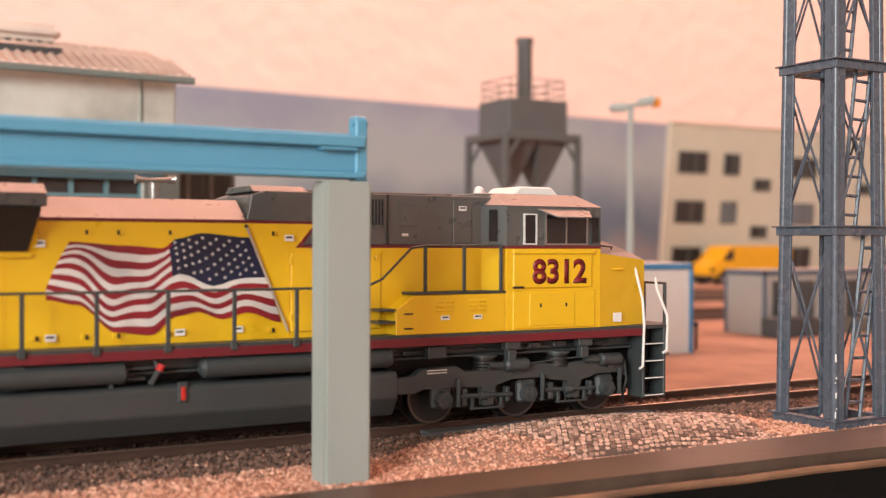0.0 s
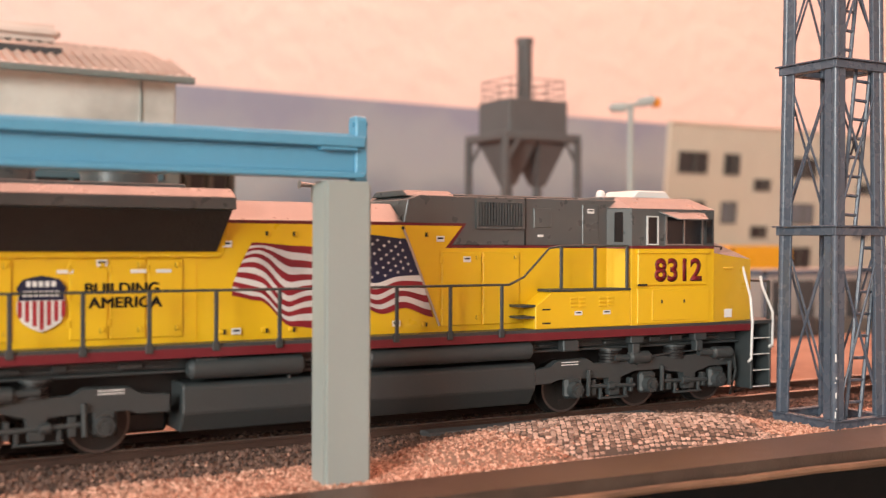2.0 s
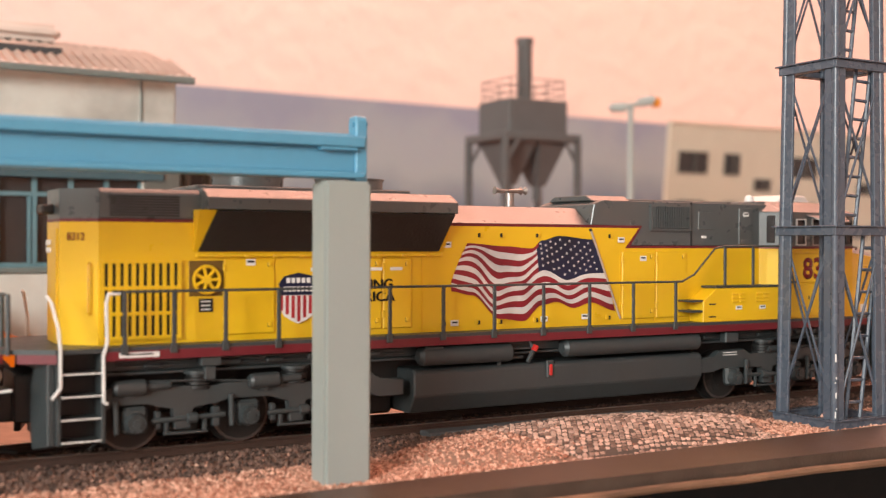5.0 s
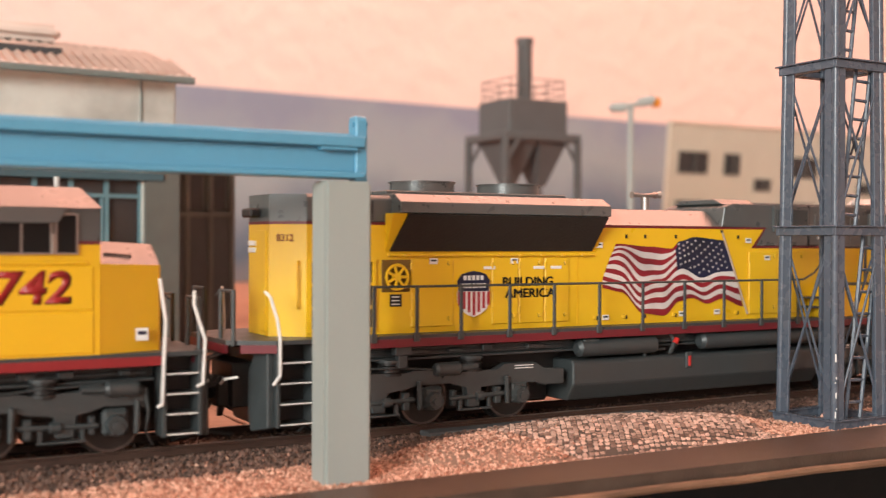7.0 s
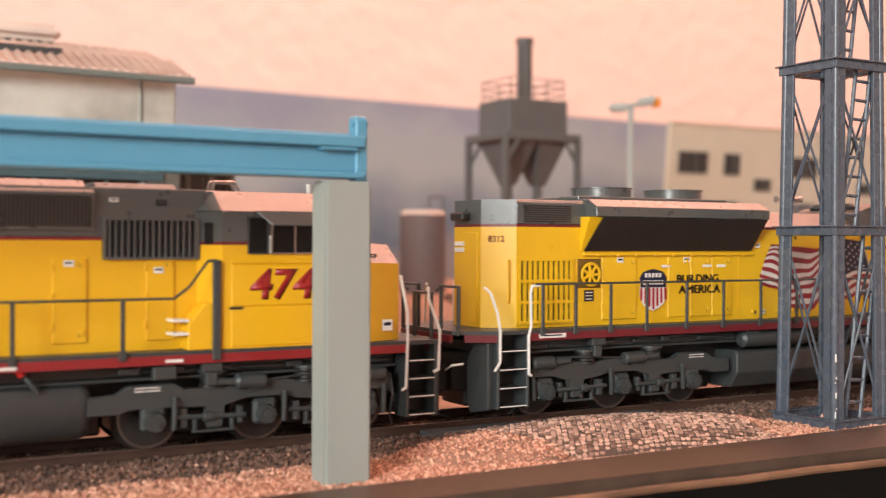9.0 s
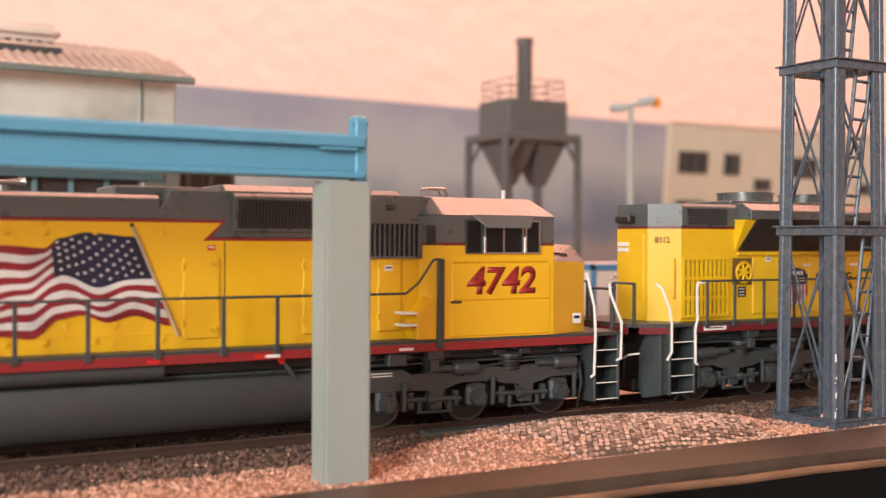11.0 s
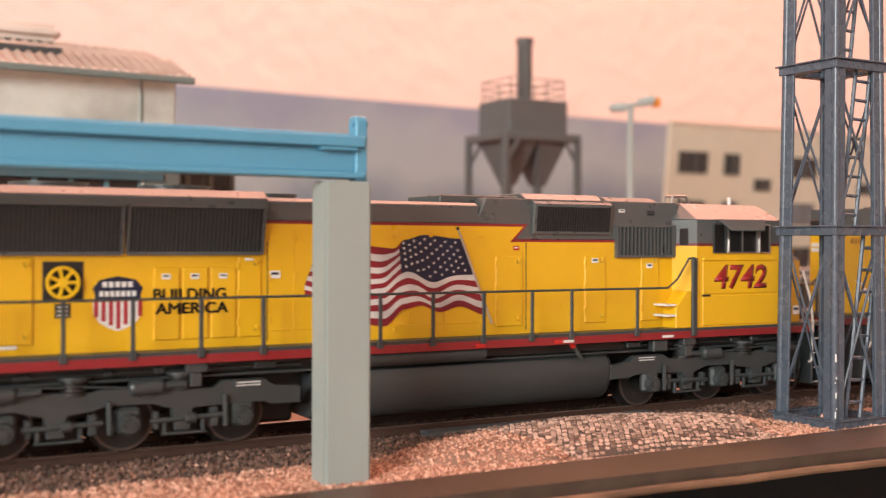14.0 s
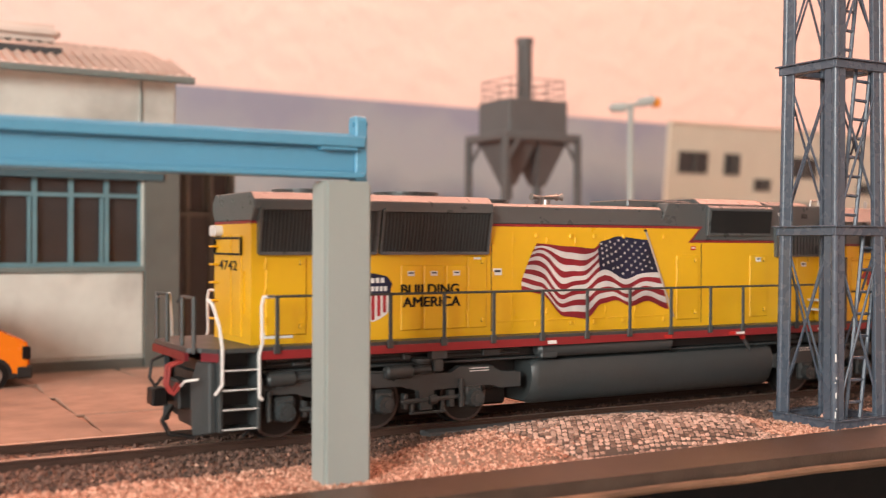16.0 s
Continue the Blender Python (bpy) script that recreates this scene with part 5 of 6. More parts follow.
def loco_first():
    t = thing("diesel_locomotive", "yellow and grey model diesel locomotive with waving flag on its hood", "locomotive", group="coupled locomotives")
    dz, Y = 21.0, -12.0
    body_base(t, dz, -46.5, 198.5, wheels_a, (-37.6, -28.8), (187.2, 194.6), 155.0, (-8.3, 150, 170.5))
    h = part("hood", cut([(-29, dz), (147, dz), (147, 39.8), (98.6, 39.8), (103.0, 44.8), (-29, 44.8)], 12), YEL, t)
    part("hood_stripe", cut([(-29, 44.8), (103.0, 44.8), (98.6, 39.8), (147, 39.8), (147, 40.4), (100.2, 40.4), (104.1, 45.4), (-29, 45.4)], 12.02), RED, h)
    part("forward_hood", bev(cut([(88, 45.4), (104.1, 45.4), (100.2, 40.4), (147, 40.4), (147, 51.6), (92, 51.6), (89, 50.6)], 12), 0.2), GREY, t)
    part("hood_roof", bev(prism(bmesh.new(), [(-12, 45.4), (12, 45.4), (5.6, 49.7), (-5.6, 49.7)], "x", 40, 88), 0.2), GREY, t, "sloped grey roof catching warm light")
    part("rear_hood_roof", bev(prism(bmesh.new(), [(-12, 45.4), (12, 45.4), (12, 50.4), (11, 51.3), (-11, 51.3), (-12, 50.4)], "x", -29, -8.5), 0.25), GREY, t)
    for k in range(8):
        part("louvre", box(bmesh.new(), -27, -13.5, -12.25, -11.9, 46.0 + k * 0.52, 46.25 + k * 0.52), DARK, t)
    # flared radiators
    lo = part("radiator_flare", prism(bmesh.new(), [(-12, 38.9), (-15.9, 47.35), (15.9, 47.35), (12, 38.9)], "x", -10.5, 47.0), YEL, t)
    part("radiator_top", bev(prism(bmesh.new(), [(-16.4, 47.4), (-16.4, 49.8), (-13.0, 51.7), (13.0, 51.7), (16.4, 49.8), (16.4, 47.4)], "x", -9.0, 48.2), 0.15), GREY, t)
    b = bmesh.new()
    nrm = Vector((0, -8.5, -4.4)).normalized() * 0.35
    vs = [Vector(p) + nrm for p in ((-9.6, -12.1, 39.2), (45.4, -12.1, 39.2), (47.2, -16.35, 47.3), (-7.0, -16.35, 47.3))]
    lo2 = [b.verts.new(v) for v in vs]
    hi2 = [b.verts.new(v - nrm * 1.2) for v in vs]
    b.faces.new(lo2), b.faces.new(hi2)
    for i in range(4):
        b.faces.new((lo2[i], lo2[(i + 1) % 4], hi2[(i + 1) % 4], hi2[i]))
    part("radiator_screen", b, SCREEN, t, "black slanted radiator screen")
    part("roof_deck", bbox(-9, 40, -9, 9, 51.6, 52.6, 0.2), GREY, t)
    fan(t, 5, 52.6, 7.6, 2.2), fan(t, 29, 52.6, 7.6, 2.2)
    part("walk_strip", bbox(103, 140, -6, 6, 51.6, 52.3, 0.2), GREY, t)
    part("roof_hatch", bev(prism(bmesh.new(), [(-9.4, 51.5), (-6.6, 52.9), (6.6, 52.9), (9.4, 51.5)], "x", 90.2, 102.6), 0.2), GREY, t)
    # rear grille of yellow bars over a dark box
    part("grille_back", box(bmesh.new(), -28.4, -13.2, -12.1, -11.9, 22.4, 37.0), DARK, t)
    for k in range(11):
        x = -28.4 + k * 1.5
        part("grille_bar", box(bmesh.new(), x - 0.38, x + 0.38, -12.6, -12.05, 22.2, 37.3), YEL, t)
    for z in (22.3, 27.0, 32.0, 37.1):
        part("grille_rail", box(bmesh.new(), -28.6, -13.0, -12.75, -12.05, z - 0.35, z + 0.35), YEL, t)
    # rear end with cut corners: doors, number board, headlamps
    cap = [(-29, -12), (-35.2, -6.2), (-35.2, 6.2), (-29, 12)]
    part("hood_end", prism(bmesh.new(), cap, "z", dz + 0.02, 44.8), YEL, t)
    part("end_stripe", prism(bmesh.new(), [(x - 0.02, y * 1.001) for x, y in cap], "z", 44.8, 45.4), RED, t)
    part("hood_end_roof", prism(bmesh.new(), cap, "z", 45.4, 51.2), GREY, t)
    part("end_door", bbox(-35.5, -35.1, -4.8, 0.6, 22, 43.5, 0.1), YEL, t)
    part("door_handle", wire(bmesh.new(), [(-30.6, -11.2, 27), (-30.9, -11.6, 27.4), (-30.9, -11.6, 36.6), (-30.6, -11.2, 37)], 0.22), YEL2, t)
    for z in (38.7, 40.2):
        part("number_light", bbox(-35.6, -35.1, 1.5, 5.6, z, z + 1.1, 0.1), WHITE, t)
    part("headlamp", bbox(-37.6, -35.1, -1.5, 4.5, 46.3, 48.3, 0.4), DARK, t)
    part("small_number", words("8312", 1.5, 3.8, 0, 0, 0, 0.05), NUM_RED, t).matrix_local = mpose(-34.0, -7.55, 41.2, 0, 0, -43)
    brake_wheel(t, -8.0, 33.4, 2.9, Y, mat("brown_recess", (0.16, 0.085, 0.01), 0.6))
    # hood doors, latches and notices
    for a, c in ((-4.2, 6.6), (16.8, 24), (24.3, 31.2), (31.6, 38.6)):
        hatch(t, a, c, 22.2, 37.6, Y, YEL)
    for a, c in ((97.5, 108), (108.4, 118.4)):
        hatch(t, a, c, 22.2, 38.9, Y, YEL, a > 90)
    for x in (47, 56, 62, 72, 93.5):
        part("latch", bbox(x, x + 0.9, Y - 0.4, Y, 42.2, 43.3, 0.1), YEL, t)
        part("latch", bbox(x - 1, x - 0.1, Y - 0.4, Y, 22.4, 23.4, 0.1), YEL, t)
        for z in (22.3, 42.3):
            part("latch_slot", box(bmesh.new(), x - 0.1, x + 0.3, Y - 0.45, Y, z, z + 0.9), DARK, t)
    for x, z in ((0.3, 36.2), (21.8, 36.2), (46.5, 39.9), (96, 41.2), (103, 36.6), (48.5, 22.2), (73, 22.4), (85, 22.6)):
        sticker(t, x, z, Y - 0.42)
    for x in (14.5, 28.2, 33.2):
        sticker(t, x, 34.9, Y - 0.42, 3.0, 0.7, WHITE, WHITE)
    for x in (41.2, 97.0, 108.2):
        part("panel_seam", box(bmesh.new(), x, x + 0.3, Y - 0.1, Y, 21.2, 39.4), YEL2, t)
    part("screen_ledge", bbox(-10, 46.2, Y - 0.75, Y, 37.9, 38.7, 0.15), YEL, t)
    for k in range(9):
        part("ledge_clip", bbox(-6 + k * 6, -4.6 + k * 6, Y - 0.95, Y - 0.6, 37.8, 38.5, 0.1), YEL2, t)
    flag(t, 0, Y)
    shield(t, 7.2, 16.3, 24.0, 34.6, Y - 0.42)
    lettering(t, "BUILDING", 2.05, 14.0, 19.6, 30.9, Y - 0.42)
    lettering(t, "AMERICA", 2.05, 14.0, 20.2, 28.2, Y - 0.42)
    # forward hood details
    part("intake_grille", box(bmesh.new(), 107.0, 119.0, -12.4, -11.9, 44.8, 50.4), DARK, t)
    for k in range(16):
        part("intake_slat", box(bmesh.new(), 107.2 + k * 0.76, 107.5 + k * 0.76, -12.95, -12.35, 44.9, 50.3), GREY, t)
    b = bmesh.new()
    for a in ((106.4, 119.6, 50.3, 50.9), (106.4, 119.6, 44.2, 44.8), (106.4, 107, 44.8, 50.3), (119, 119.6, 44.8, 50.3)):
        box(b, a[0], a[1], -12.7, -11.9, a[2], a[3])
    part("intake_frame", b, GREY, t)
    part("hood_panel", bbox(122.5, 127.5, -12.2, -11.9, 44.6, 49.2, 0.1), GREY, t)
    part("hood_side_door", bbox(136.6, 141.5, -12.25, -11.9, 40.7, 50.4, 0.15), GREY, t)
    sticker(t, 138, 48.2, -12.25, 2.0, 1.1)
    sticker(t, 123.6, 42.4, -12.05, 1.6, 0.6, WHITE, WHITE)
    part("seam", box(bmesh.new(), 119.9, 120.2, -12.3, -11.9, 40.5, 51.5), DARK, t)
    part("dome_antenna", ball(rod(bmesh.new(), (148.4, -4, 51.6), (148.4, -4, 53.2), 1.3, 14), (148.4, -4, 53.2), 1.3), WHITE, t, "white dome antenna", smooth=True)
    # cab and nose
    c = cab_shape(t, 147.6, 174.2, 144.0, dz, 49.4, 39.7, 52.5, YEL)
    nose_shape(t, 174.2, 191.5, 13.0, dz, 38.6, 36.8, YEL, 4.8, 0.6)
    part("cab_panel", bbox(149.2, 171.4, -17.85, -17.3, 30.6, 38.6, 0.2), YEL, c)
    part("cab_ledge", bbox(149.0, 172.2, -18.2, -17.3, 38.4, 39.6, 0.2), YEL, c)
    part("lower_cab_panel", bbox(149.2, 172.4, -17.75, -17.3, 21.3, 30.0, 0.15), YEL, c)
    hatchway = part("cab_hatch", bbox(153.6, 166.2, -17.95, -17.7, 22.0, 29.4, 0.1), YEL, c)
    for x in (156.4, 163.6):
        part("latch_slot", bbox(x, x + 0.5, -18.05, -17.9, 26.2, 27.1, 0.08), DARK, hatchway)
    part("nose_grip", bbox(178.4, 182.0, -16.4, -15.4, 34.4, 35.0, 0.2), YEL, t)
    window(c, 152.4, 155.4, 40.9, 47.4, -17.5, GLASS, CABIN)
    window(c, 158.4, 169.8, 40.9, 47.6, -17.5, GLASS, STEEL, (164,))
    window(c, 171.4, 173.4, 41.2, 47.0, -17.5)
    visor(c, 155.9, 170.5, 48.8, -17.5, 1.9, 4.2)
    number(t, "8312", 154.4, 169.5, 31.7, 37.3, -17.87)
    sticker(t, 149.0, 30.6, -17.9, 3, 0.5, DARK, DARK)
    part("roof_unit", bev(prism(bmesh.new(), [(156, 52.4), (170, 52.4), (167.5, 54.6), (158.5, 54.6)], "y", -6.5, 6.5), 0.4), WHITE, t, "pale rooftop air conditioner")
    sticker(t, 179.0, 22.0, -16.1, 2.6, 2.2, WHITE, WHITE)
    # battery box with louvres, its walkway and rail
    part("battery_box", bev(prism(bmesh.new(), [(119.5, dz), (147.4, dz), (147.4, 29.6), (124.0, 29.6), (119.5, 26.4)], "y", -17.4, -12.1), 0.2), YEL, t)
    part("box_walkway", bbox(123.5, 147.4, -17.5, -12.1, 29.6, 30.2, 0.1), UGREY, t)
    for x0 in (129.3, 137.7):
        for r in range(3):
            for q in range(2):
                part("louvre", bbox(x0 + q * 2.5, x0 + q * 2.5 + 1.9, -17.7, -17.3, 25.9 + r * 0.95, 26.4 + r * 0.95, 0.1), YEL, t)
        sticker(t, x0 + 1.2, 24.0, -17.42, 2.2, 1.0)
    # dark lines paint the shade under the box's slots
    part("box_shade_line", box(bmesh.new(), 121.4, 123.6, -17.5, -17.3, 25.4, 25.75), DARK, t)
    part("box_shade_line", box(bmesh.new(), 121.4, 123.6, -17.5, -17.3, 22.2, 22.55), DARK, t)
    for z in (23.6, 26.2):
        part("side_step", box(bmesh.new(), 115.5, 119.6, -17.2, -12.2, z, z + 0.5), UGREY, t)
    posts = [(x, dz, 31.6) for x in (-25.4, -16, -5.7, 5.4, 18.2, 30.5, 43.6, 56.8, 70.2, 83.4, 96.6, 110)]
    posts += [(x, 30.2, 40.4) for x in (126.4, 136.2, 145.8)]
    for y in (-17.8, 17.8):
        rail_line(t, [(-27.5, y, 31.5), (112, y, 31.5), (116, y, 33.2), (123, y, 39.8), (126.4, y, 40.3), (146, y, 40.4)], posts, dz)
    # tanks
    fuel(t, 37.8, 121.2, 7.2)
    tank(t, "air_reservoir", 38.6, 63, 15.2, 16.0, 2.15)
    tank(t, "air_reservoir", 77.2, 119.6, 15.2, 16.2, 2.15)
    part("filler_pipe", wire(bmesh.new(), [(68.5, -14.6, 18.4), (69.2, -15.2, 16.2), (67.4, -15.4, 13.4)], 0.55), UGREY, t)
    part("filler_cap", rod(bmesh.new(), (69.6, -15.6, 17.2), (69.0, -15.6, 16.0), 0.75, 8), BRIGHT_RED, t)
    part("sight_glass", bbox(72.8, 74.8, -15.6, -14.9, 9.5, 13.6, 0.2), UGREY, t)
    part("sight_glass_red", bbox(73.4, 74.3, -15.8, -15.5, 10.0, 12.6, 0.3), BRIGHT_RED, t)
    for z, a, c in ((16.6, 63, 70), (14.6, 63.5, 66.5)):
        part("pipe", rod(bmesh.new(), (a, -14.6, z), (c, -14.6, z), 0.35, 6), UGREY, t)
    part("valve", ball(rod(bmesh.new(), (60.2, -14.4, 13), (60.2, -14.4, 14.6), 0.5), (60.2, -14.4, 14.6), 0.8, 1), UGREY, t)
    sticker(t, -26.4, 19.0, -17.6, 7.6, 1.0)
    horn(t, 72.2, 49.7)
    return t


def loco_second():
    t = thing("diesel_locomotive", "golden yellow model diesel locomotive with grey roof, coupled behind", "locomotive", group="coupled locomotives")
    dz, Y = 19.8, -12.0
    body_base(t, dz, -42.4, 191.5, wheels_b, (-37.5, -28.8), (182.2, 190.0), 151.2, (12.8, 139.6))
    part("hood", cut([(-29, dz), (139.5, dz), (139.5, 41.2), (88.6, 41.2), (92.4, 44.8), (-29, 44.8)], 12), YEL2, t)
    part("hood_stripe", cut([(-29, 44.8), (92.4, 44.8), (88.6, 41.2), (139.5, 41.2), (139.5, 41.8), (90.1, 41.8), (93.5, 45.4), (-29, 45.4)], 12.02), RED2, t)
    part("forward_hood", bev(cut([(79, 45.4), (93.5, 45.4), (90.1, 41.8), (139.5, 41.8), (139.5, 51.4), (82, 51.4)], 12), 0.2), GREY, t)
    part("hood_roof", bev(prism(bmesh.new(), [(-12, 45.4), (12, 45.4), (12, 49.4), (10.6, 50.2), (-10.6, 50.2), (-12, 49.4)], "x", 28, 80), 0.2), GREY, t)
    part("radiator_top", bev(prism(bmesh.new(), [(-12, 45.4), (-13.6, 47.8), (-13.6, 49.8), (-11.4, 51.4), (11.4, 51.4), (13.6, 49.8), (13.6, 47.8), (12, 45.4)], "x", -29, 28.6), 0.2), GREY, t)
    # two slanted, ribbed radiator grilles
    for a, c in ((-27.4, -0.9), (0.4, 27.6)):
        b = bmesh.new()
        prism(b, [(-12.0, 39.0), (-12.4, 38.8), (-14.2, 47.6), (-13.4, 47.9), (-12, 47.9)], "x", a, c)
        g = part("radiator_grille", b, DARK, t, "dark ribbed radiator grille")
        fr = bmesh.new()
        for x in (a - 0.4, c - 0.2):
            prism(fr, [(-12.0, 38.7), (-12.7, 38.5), (-14.6, 48.0), (-12.0, 48.2)], "x", x, x + 0.6)
        box(fr, a, c, -14.7, -13.3, 47.7, 48.4)
        box(fr, a, c, -12.9, -12.0, 38.3, 39.0)
        part("grille_frame", fr, GREY, g)
        ribs = bmesh.new()
        k = a + 0.7
        while k < c - 0.6:
            prism(ribs, [(-12.38, 39.0), (-12.66, 39.0), (-14.42, 47.6), (-14.1, 47.6)], "x", k, k + 0.42)
            k += 0.84
        part("grille_ribs", ribs, UGREY, g)["kind"] = "stuff"
    fan(t, -12, 51.2, 7.2, 1.0), fan(t, 13, 51.2, 7.2, 1.0), fan(t, 34, 50.1, 5.6, 0.9)
    part("walk_strip", bev(prism(bmesh.new(), [(-11.0, 51.3), (-8.4, 52.8), (8.4, 52.8), (11.0, 51.3)], "x", 93.6, 116.4), 0.2), GREY, t)
    part("walk_strip", bbox(72.0, 93.4, -8.0, 8.0, 50.1, 52.1, 0.3), GREY, t)
    part("hatch_cover", bev(prism(bmesh.new(), [(-10.5, 51.3), (-7.6, 52.5), (7.6, 52.5), (10.5, 51.3)], "x", 118.4, 134.4), 0.2), GREY, t)
    # rear end
    for y in (-6.2, 0.4):
        part("end_door", bbox(-29.25, -28.9, y, y + 5.8, 21, 42.5, 0.1), YEL2, t)
    b = bmesh.new()
    for a in ((-6.2, 10.8, 41.6, 42.0), (-6.2, 10.8, 38.2, 38.6), (-6.7, -6.2, 38.2, 42.0), (10.8, 11.3, 38.2, 42.0)):
        box(b, -29.5, -28.9, a[0], a[1], a[2], a[3])
    part("number_board_frame", b, BLACK, t, "black outline of an empty number board")
    for y in (7.2, 9.6):
        part("headlamp", rod(bmesh.new(), (-30.6, y, 43.4), (-28.9, y, 43.4), 1.25, 14), WHITE, t, "pale twin headlamp")
    for z in (24, 28, 32, 36, 40):
        part("grab_iron", wire(bmesh.new(), [(-29, 11.4, z), (-30.2, 11.5, z), (-30.2, 9.4, z), (-29, 9.4, z)], 0.25), YEL2, t)
    part("door_seam", box(bmesh.new(), -29.35, -28.95, -8.0, -7.5, 26, 35), YEL2, t)
    part("small_number", words("4742", 2.1, 12.0, 0, 0, 0, 0.06), DARK, t).matrix_local = mpose(-29.3, 7.8, 34.9, 0, 0, -90)
    brake_wheel(t, -11.7, 33.2, 3.1, Y, DARK)
    sticker(t, -27, 21.0, Y, 7.2, 1.3)
    for a in (5.4, 11.2, 17.0):
        hatch(t, a, a + 5.2, 21.6, 36.0, Y, YEL2, False)
        sticker(t, a + 1.6, 33.6, Y - 0.42, 1.7, 1.1)
    for a, c in ((-26, -17), (22.6, 27.6), (84.5, 92), (110, 116.4), (127.5, 133.2)):
        hatch(t, a, c, 21.6, 37.9, Y, YEL2)
    sticker(t, 29.5, 33.5, Y, 2.3, 1.6), sticker(t, 24.0, 37.2, Y - 0.42, 1.8, 0.5, WHITE, WHITE)
    sticker(t, 112, 36.2, Y - 0.42, 1.9, 1.2), sticker(t, 129, 34.8, Y - 0.42, 1.9, 1.2)
    sticker(t, 89.5, 39.3, Y, 1.6, 1.0, BRIGHT_RED, WHITE)
    for x in (41, 51, 58, 67, 80):
        part("latch", bbox(x, x + 0.9, Y - 0.4, Y, 42.2, 43.2, 0.1), YEL2, t)
        part("latch", bbox(x, x + 0.9, Y - 0.4, Y, 21.4, 22.4, 0.1), YEL2, t)
    for x in (34.8, 44.2, 52.6, 61.8, 71):
        part("panel_seam", box(bmesh.new(), x, x + 0.25, Y - 0.08, Y, 21, 43.6), YEL2, t)
    for x in (28.9, 93.0):
        part("panel_gap", box(bmesh.new(), x, x + 0.22, Y - 0.03, Y + 0.1, 20.6, 41.0), DARK, t)
    for a, c in ((29.6, 34.4), (35.2, 43.8), (44.8, 52.2), (53.2, 61.4), (62.4, 70.6), (71.6, 83.6)):
        part("door_foot", bbox(a, c, Y - 0.16, Y + 0.1, 22.6, 23.0, 0.06), YEL2, t)
        for z in (24.2, 33.0, 41.0):
            part("hinge", bbox(a - 0.5, a + 0.2, Y - 0.22, Y, z, z + 1.3, 0.08), YEL2, t)
    flag(t, -13.4, Y, 1.9)
    shield(t, -6.3, 3.5, 23.7, 34.3, Y)
    lettering(t, "BUILDING", 2.15, 14.6, 5.3, 29.5, Y - 0.42)
    lettering(t, "AMERICA", 2.15, 14.6, 5.7, 26.7, Y - 0.42)
    # forward hood: air filter box and open grille
    b = bmesh.new()
    prism(b, [(-12, 43.0), (-12.6, 43.0), (-13.4, 50.2), (-12.6, 50.9), (-12, 50.9)], "x", 94.6, 117.6)
    g = part("filter_box", bev(b, 0.15), GREY, t)
    ribs = bmesh.new()
    for k in range(30):
        x = 95.6 + k * 0.72
        prism(ribs, [(-12.6, 43.8), (-12.95, 43.8), (-13.65, 49.6), (-13.2, 49.6)], "x", x, x + 0.34)
    part("filter_ribs", ribs, DARK, g)["kind"] = "stuff"
    part("grille_back", box(bmesh.new(), 119.6, 137.4, -12.15, -11.9, 37.9, 45.2), BLACK, t)
    for k in range(15):
        x = 120.2 + k * 1.2
        part("grille_bar", box(bmesh.new(), x, x + 0.42, -13.0, -12.1, 38.0, 45.1), GREY, t)
    b = bmesh.new()
    for a in ((119.2, 138.0, 45.1, 45.6), (119.2, 138.0, 37.5, 38.0), (119.2, 119.8, 38.0, 45.1), (137.5, 138.0, 38.0, 45.1)):
        box(b, a[0], a[1], -13.05, -12.0, a[2], a[3])
    part("grille_frame", b, GREY, t)
    sticker(t, 120.5, 48.6, -12.05, 1.8, 0.8), sticker(t, 129.5, 48.0, -12.05, 2.2, 1.2, DARK, UGREY)
    # cab and nose
    c = cab_shape(t, 141.2, 170.4, 137.6, dz, 47.0, 40.4, 51.3, YEL2)
    nose_shape(t, 170.4, 183.2, 12.4, dz, 36.8, 36.4, YEL2, 4.3, 0.05)
    part("cab_ledge", bbox(143.0, 168.2, -17.75, -17.3, 36.6, 37.4, 0.2), YEL2, c)
    part("cab_panel", bbox(143.0, 169.2, -17.65, -17.3, 28.2, 36.4, 0.2), YEL2, c)
    part("lower_cab_panel", bbox(143.0, 169.2, -17.65, -17.3, 20.2, 27.8, 0.15), YEL2, c)
    window(c, 146.7, 150.4, 38.9, 45.8, -17.6, BLACK)
    window(c, 151.6, 161.4, 38.9, 46.2, -17.6, BLACK, STEEL, (156.4,))
    window(c, 162.6, 166.0, 38.9, 45.8, -17.6, BLACK, STEEL)
    part("wind_deflector", bbox(150.7, 151.4, -18.6, -17.8, 38.6, 42.4, 0.15), STEEL, c)
    part("wind_deflector", bbox(161.5, 162.2, -18.6, -17.8, 38.6, 42.4, 0.15), STEEL, c)
    visor(c, 148.2, 164.6, 47.1, -17.7, 2.7, 1.9)
    number(t, "4742", 146.6, 164.8, 29.5, 35.6, -17.67, mat("number_bright_red", (0.34, 0.018, 0.018), 0.4), 0.8)
    sticker(t, 142.6, 27.6, -17.7, 2.8, 0.5, DARK, DARK)
    sticker(t, 177.6, 22.0, -15.0, 2.4, 2.4, WHITE, FLAG_BLUE)
    part("roof_bracket", wire(bmesh.new(), [(142.6, -6, 51.0), (143.2, -6, 53.4), (147.6, -6, 53.4), (149.0, -6, 51.0)], 0.32), STEEL, t)
    part("roof_bracket", wire(bmesh.new(), [(142.6, -3, 51.0), (143.2, -3, 53.4), (147.6, -3, 53.4), (149.0, -3, 51.0)], 0.32), STEEL, t)
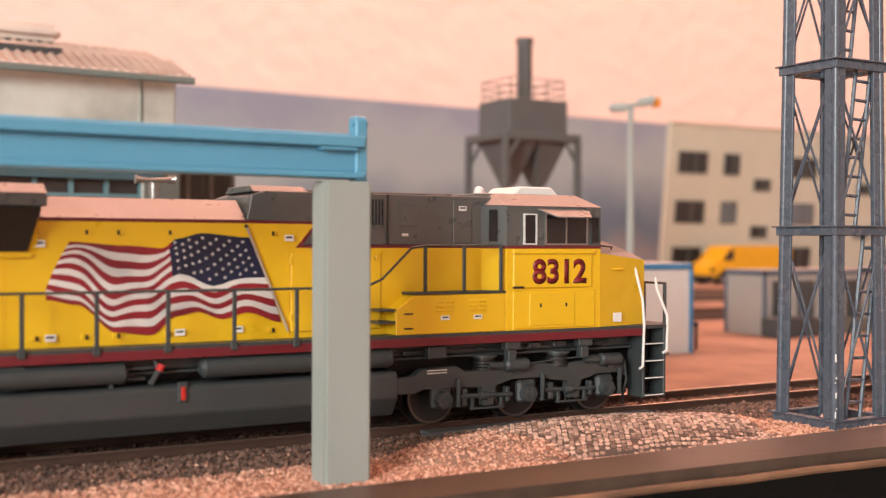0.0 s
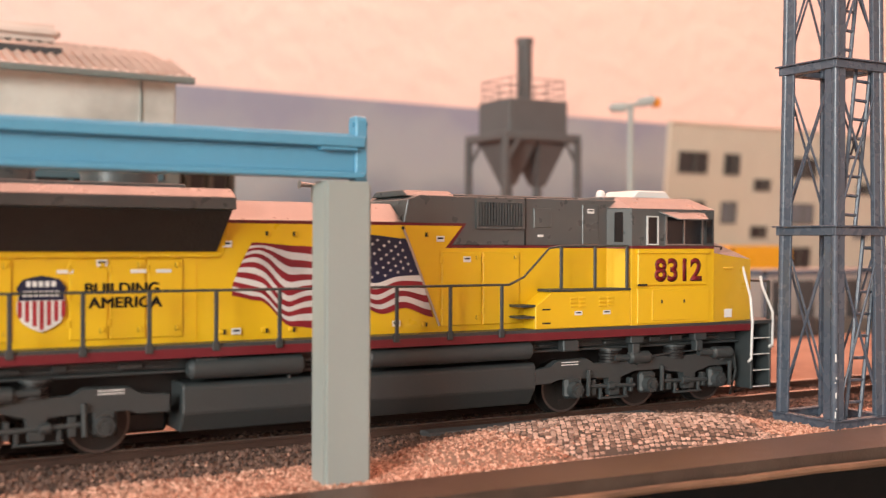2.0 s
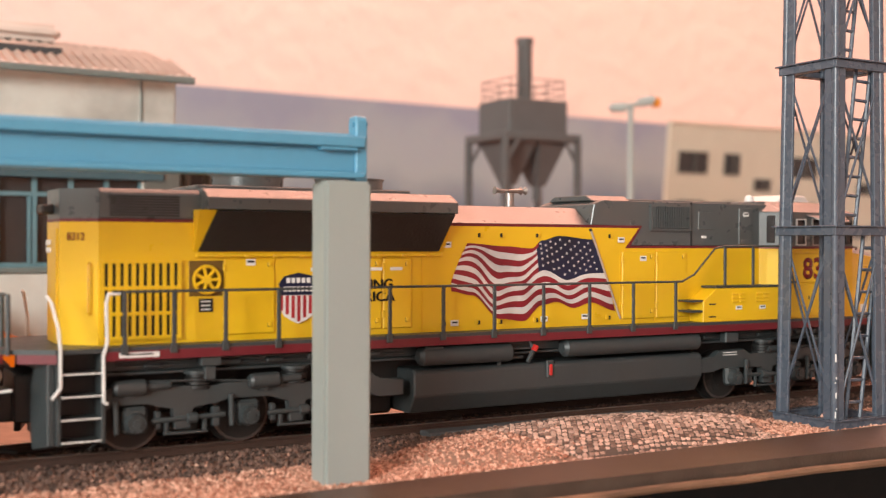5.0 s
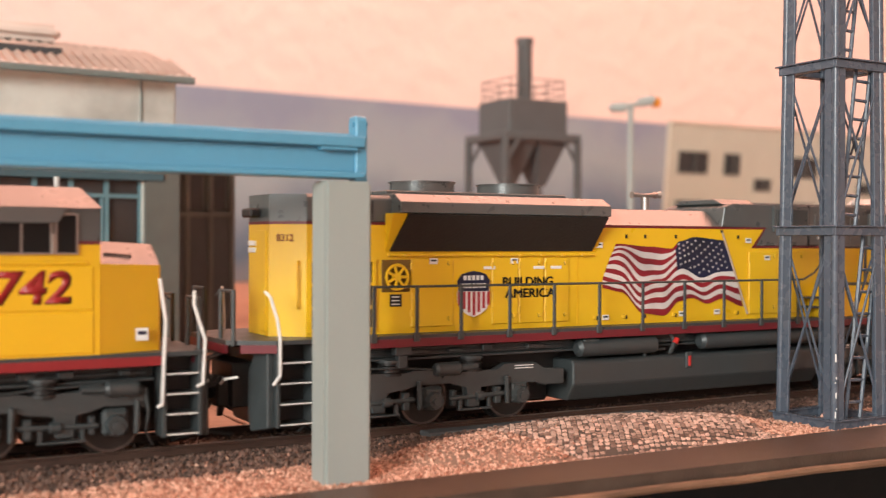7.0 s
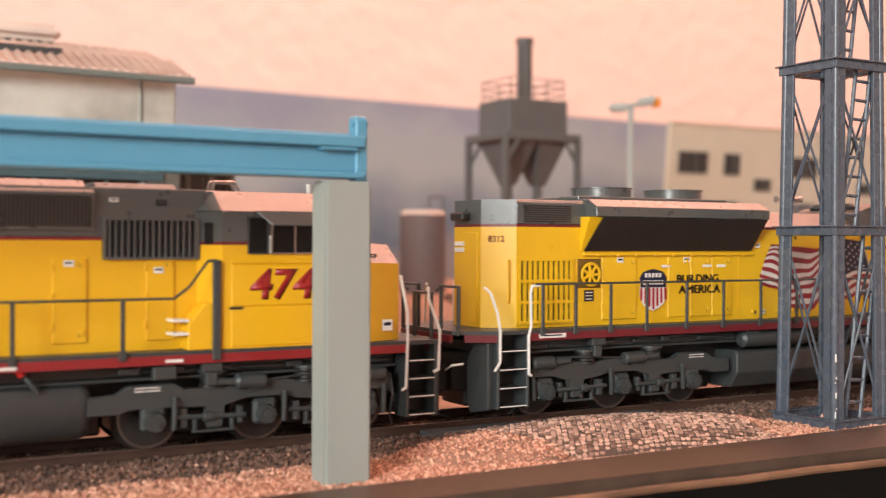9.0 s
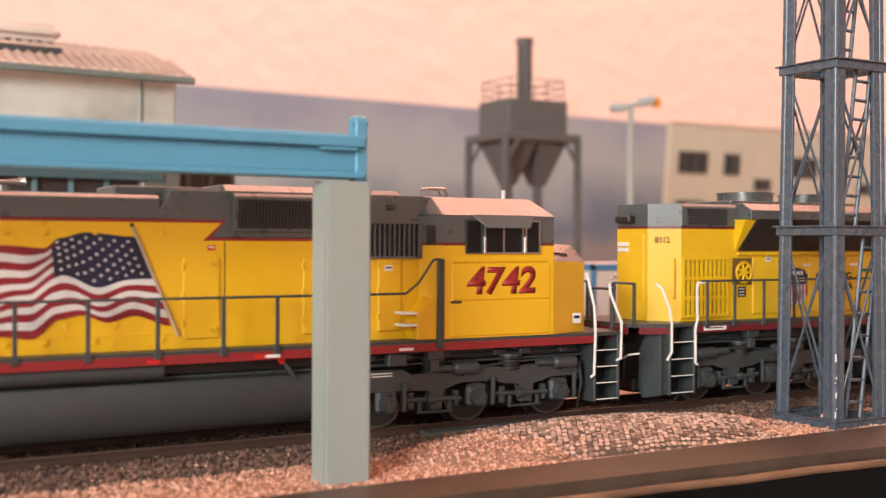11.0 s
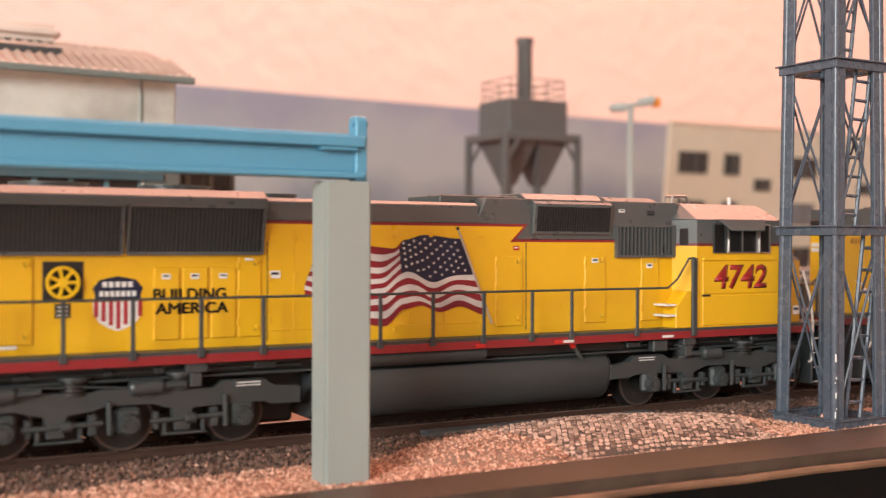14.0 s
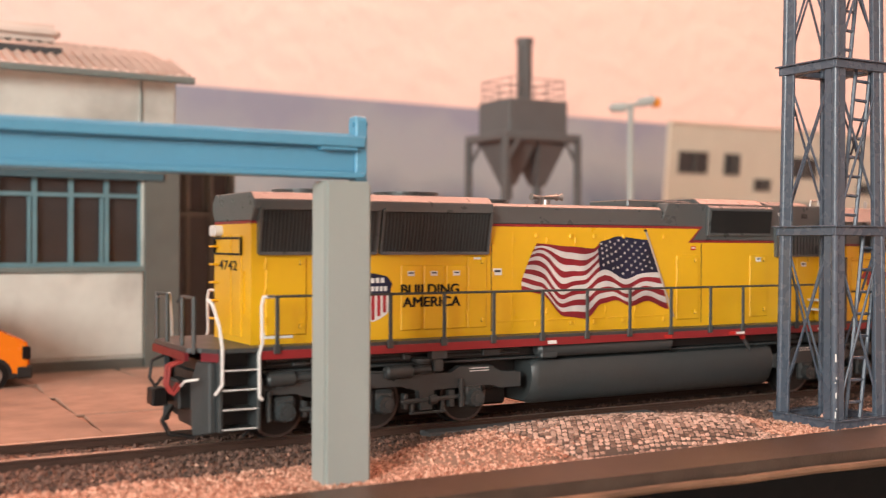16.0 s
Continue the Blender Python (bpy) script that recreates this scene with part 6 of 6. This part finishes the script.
    part("antenna", rod(bmesh.new(), (165, -4, 51.0), (165, -4, 53.6), 0.5, 8), WHITE, t)
    part("step_box", bev(prism(bmesh.new(), [(134.5, dz), (141.2, dz), (141.2, 29), (138, 29), (134.5, 25)], "y", -17.3, -12.1), 0.2), YEL2, t)
    for z in (22.8, 25.4):
        part("side_step", box(bmesh.new(), 131.5, 134.6, -17.2, -12.2, z, z + 0.5), WHITE, t)
    posts = [(x, dz, 30.0) for x in (-25.5, -12.6, 0.1, 13.3, 26.1, 39.4, 52.2, 65, 78, 91, 102.2, 121.8)]
    for y in (-17.8, 17.8):
        rail_line(t, [(-27.6, y, 30.0), (131.5, y, 30.0), (134.5, y, 32.2), (138.2, y, 37.2), (140, y, 37.4)], posts, dz)
        part("cab_post", bbox(139.2, 140.8, y - 0.4, y + 0.4, dz - 2, 37.4, 0.15), UGREY, t)
    fuel(t, 38.8, 116.6, 0)
    tank(t, "air_reservoir", 39.4, 80.2, 14.8, 16.2, 1.9)
    part("filler_pipe", wire(bmesh.new(), [(104, -15, 17.4), (105.5, -15.6, 15), (107, -15.6, 13)], 0.5), UGREY, t)
    part("filler_cap", rod(bmesh.new(), (103.4, -15.8, 17.6), (104.2, -15.8, 16.4), 0.7, 8), BRIGHT_RED, t)
    for a in (41, 76, 97.5):
        part("sill_mark", box(bmesh.new(), a, a + 2.4, -17.75, -17.5, 17.6, 18.4), BRIGHT_RED if a > 70 else WHITE, t)
    for a in (99.5, 130):
        part("sill_plate", box(bmesh.new(), a, a + 3.4, -17.75, -17.5, 17.7, 18.3), WHITE, t)
    horn(t, 52.5, 48.4)
    return t


loco_a, loco_b = loco_first(), loco_second()


def motions():
    rows = [(0, -11.3), (0.5, -3.7), (1, 6.1), (1.5, 15.9), (2, 24.8), (2.5, 33.6), (3, 42.3), (3.5, 51.1), (4, 60.2), (6.5, 105.0), (7, 118.8), (7.5, 132.1), (8, 144.4), (8.5, 157.7), (9, 171.5),
            (11.5, 233.3), (12, 244.6), (12.5, 256.9), (13, 269.5), (13.5, 282.2), (14, 295.1), (14.5, 308.4), (15, 321.3), (15.5, 335.6), (16, 349.6)]
    walk(loco_a, [(t, mpose(s, 0, 0)) for t, s in rows])
    walk(loco_b, [(t, mpose(s - 243, 0, 0)) for t, s in rows])
    ts, ss = [r[0] for r in rows], [r[1] for r in rows]
    fine = [(k * 0.25, float(np.interp(k * 0.25, ts, ss))) for k in range(65)]
    for w, x in wheels_a + wheels_b:
        walk(w, [(t, mpose(x, 0, 6.15, 0, math.degrees((s + 11.3) / 6.1), 0)) for t, s in fine])


motions()
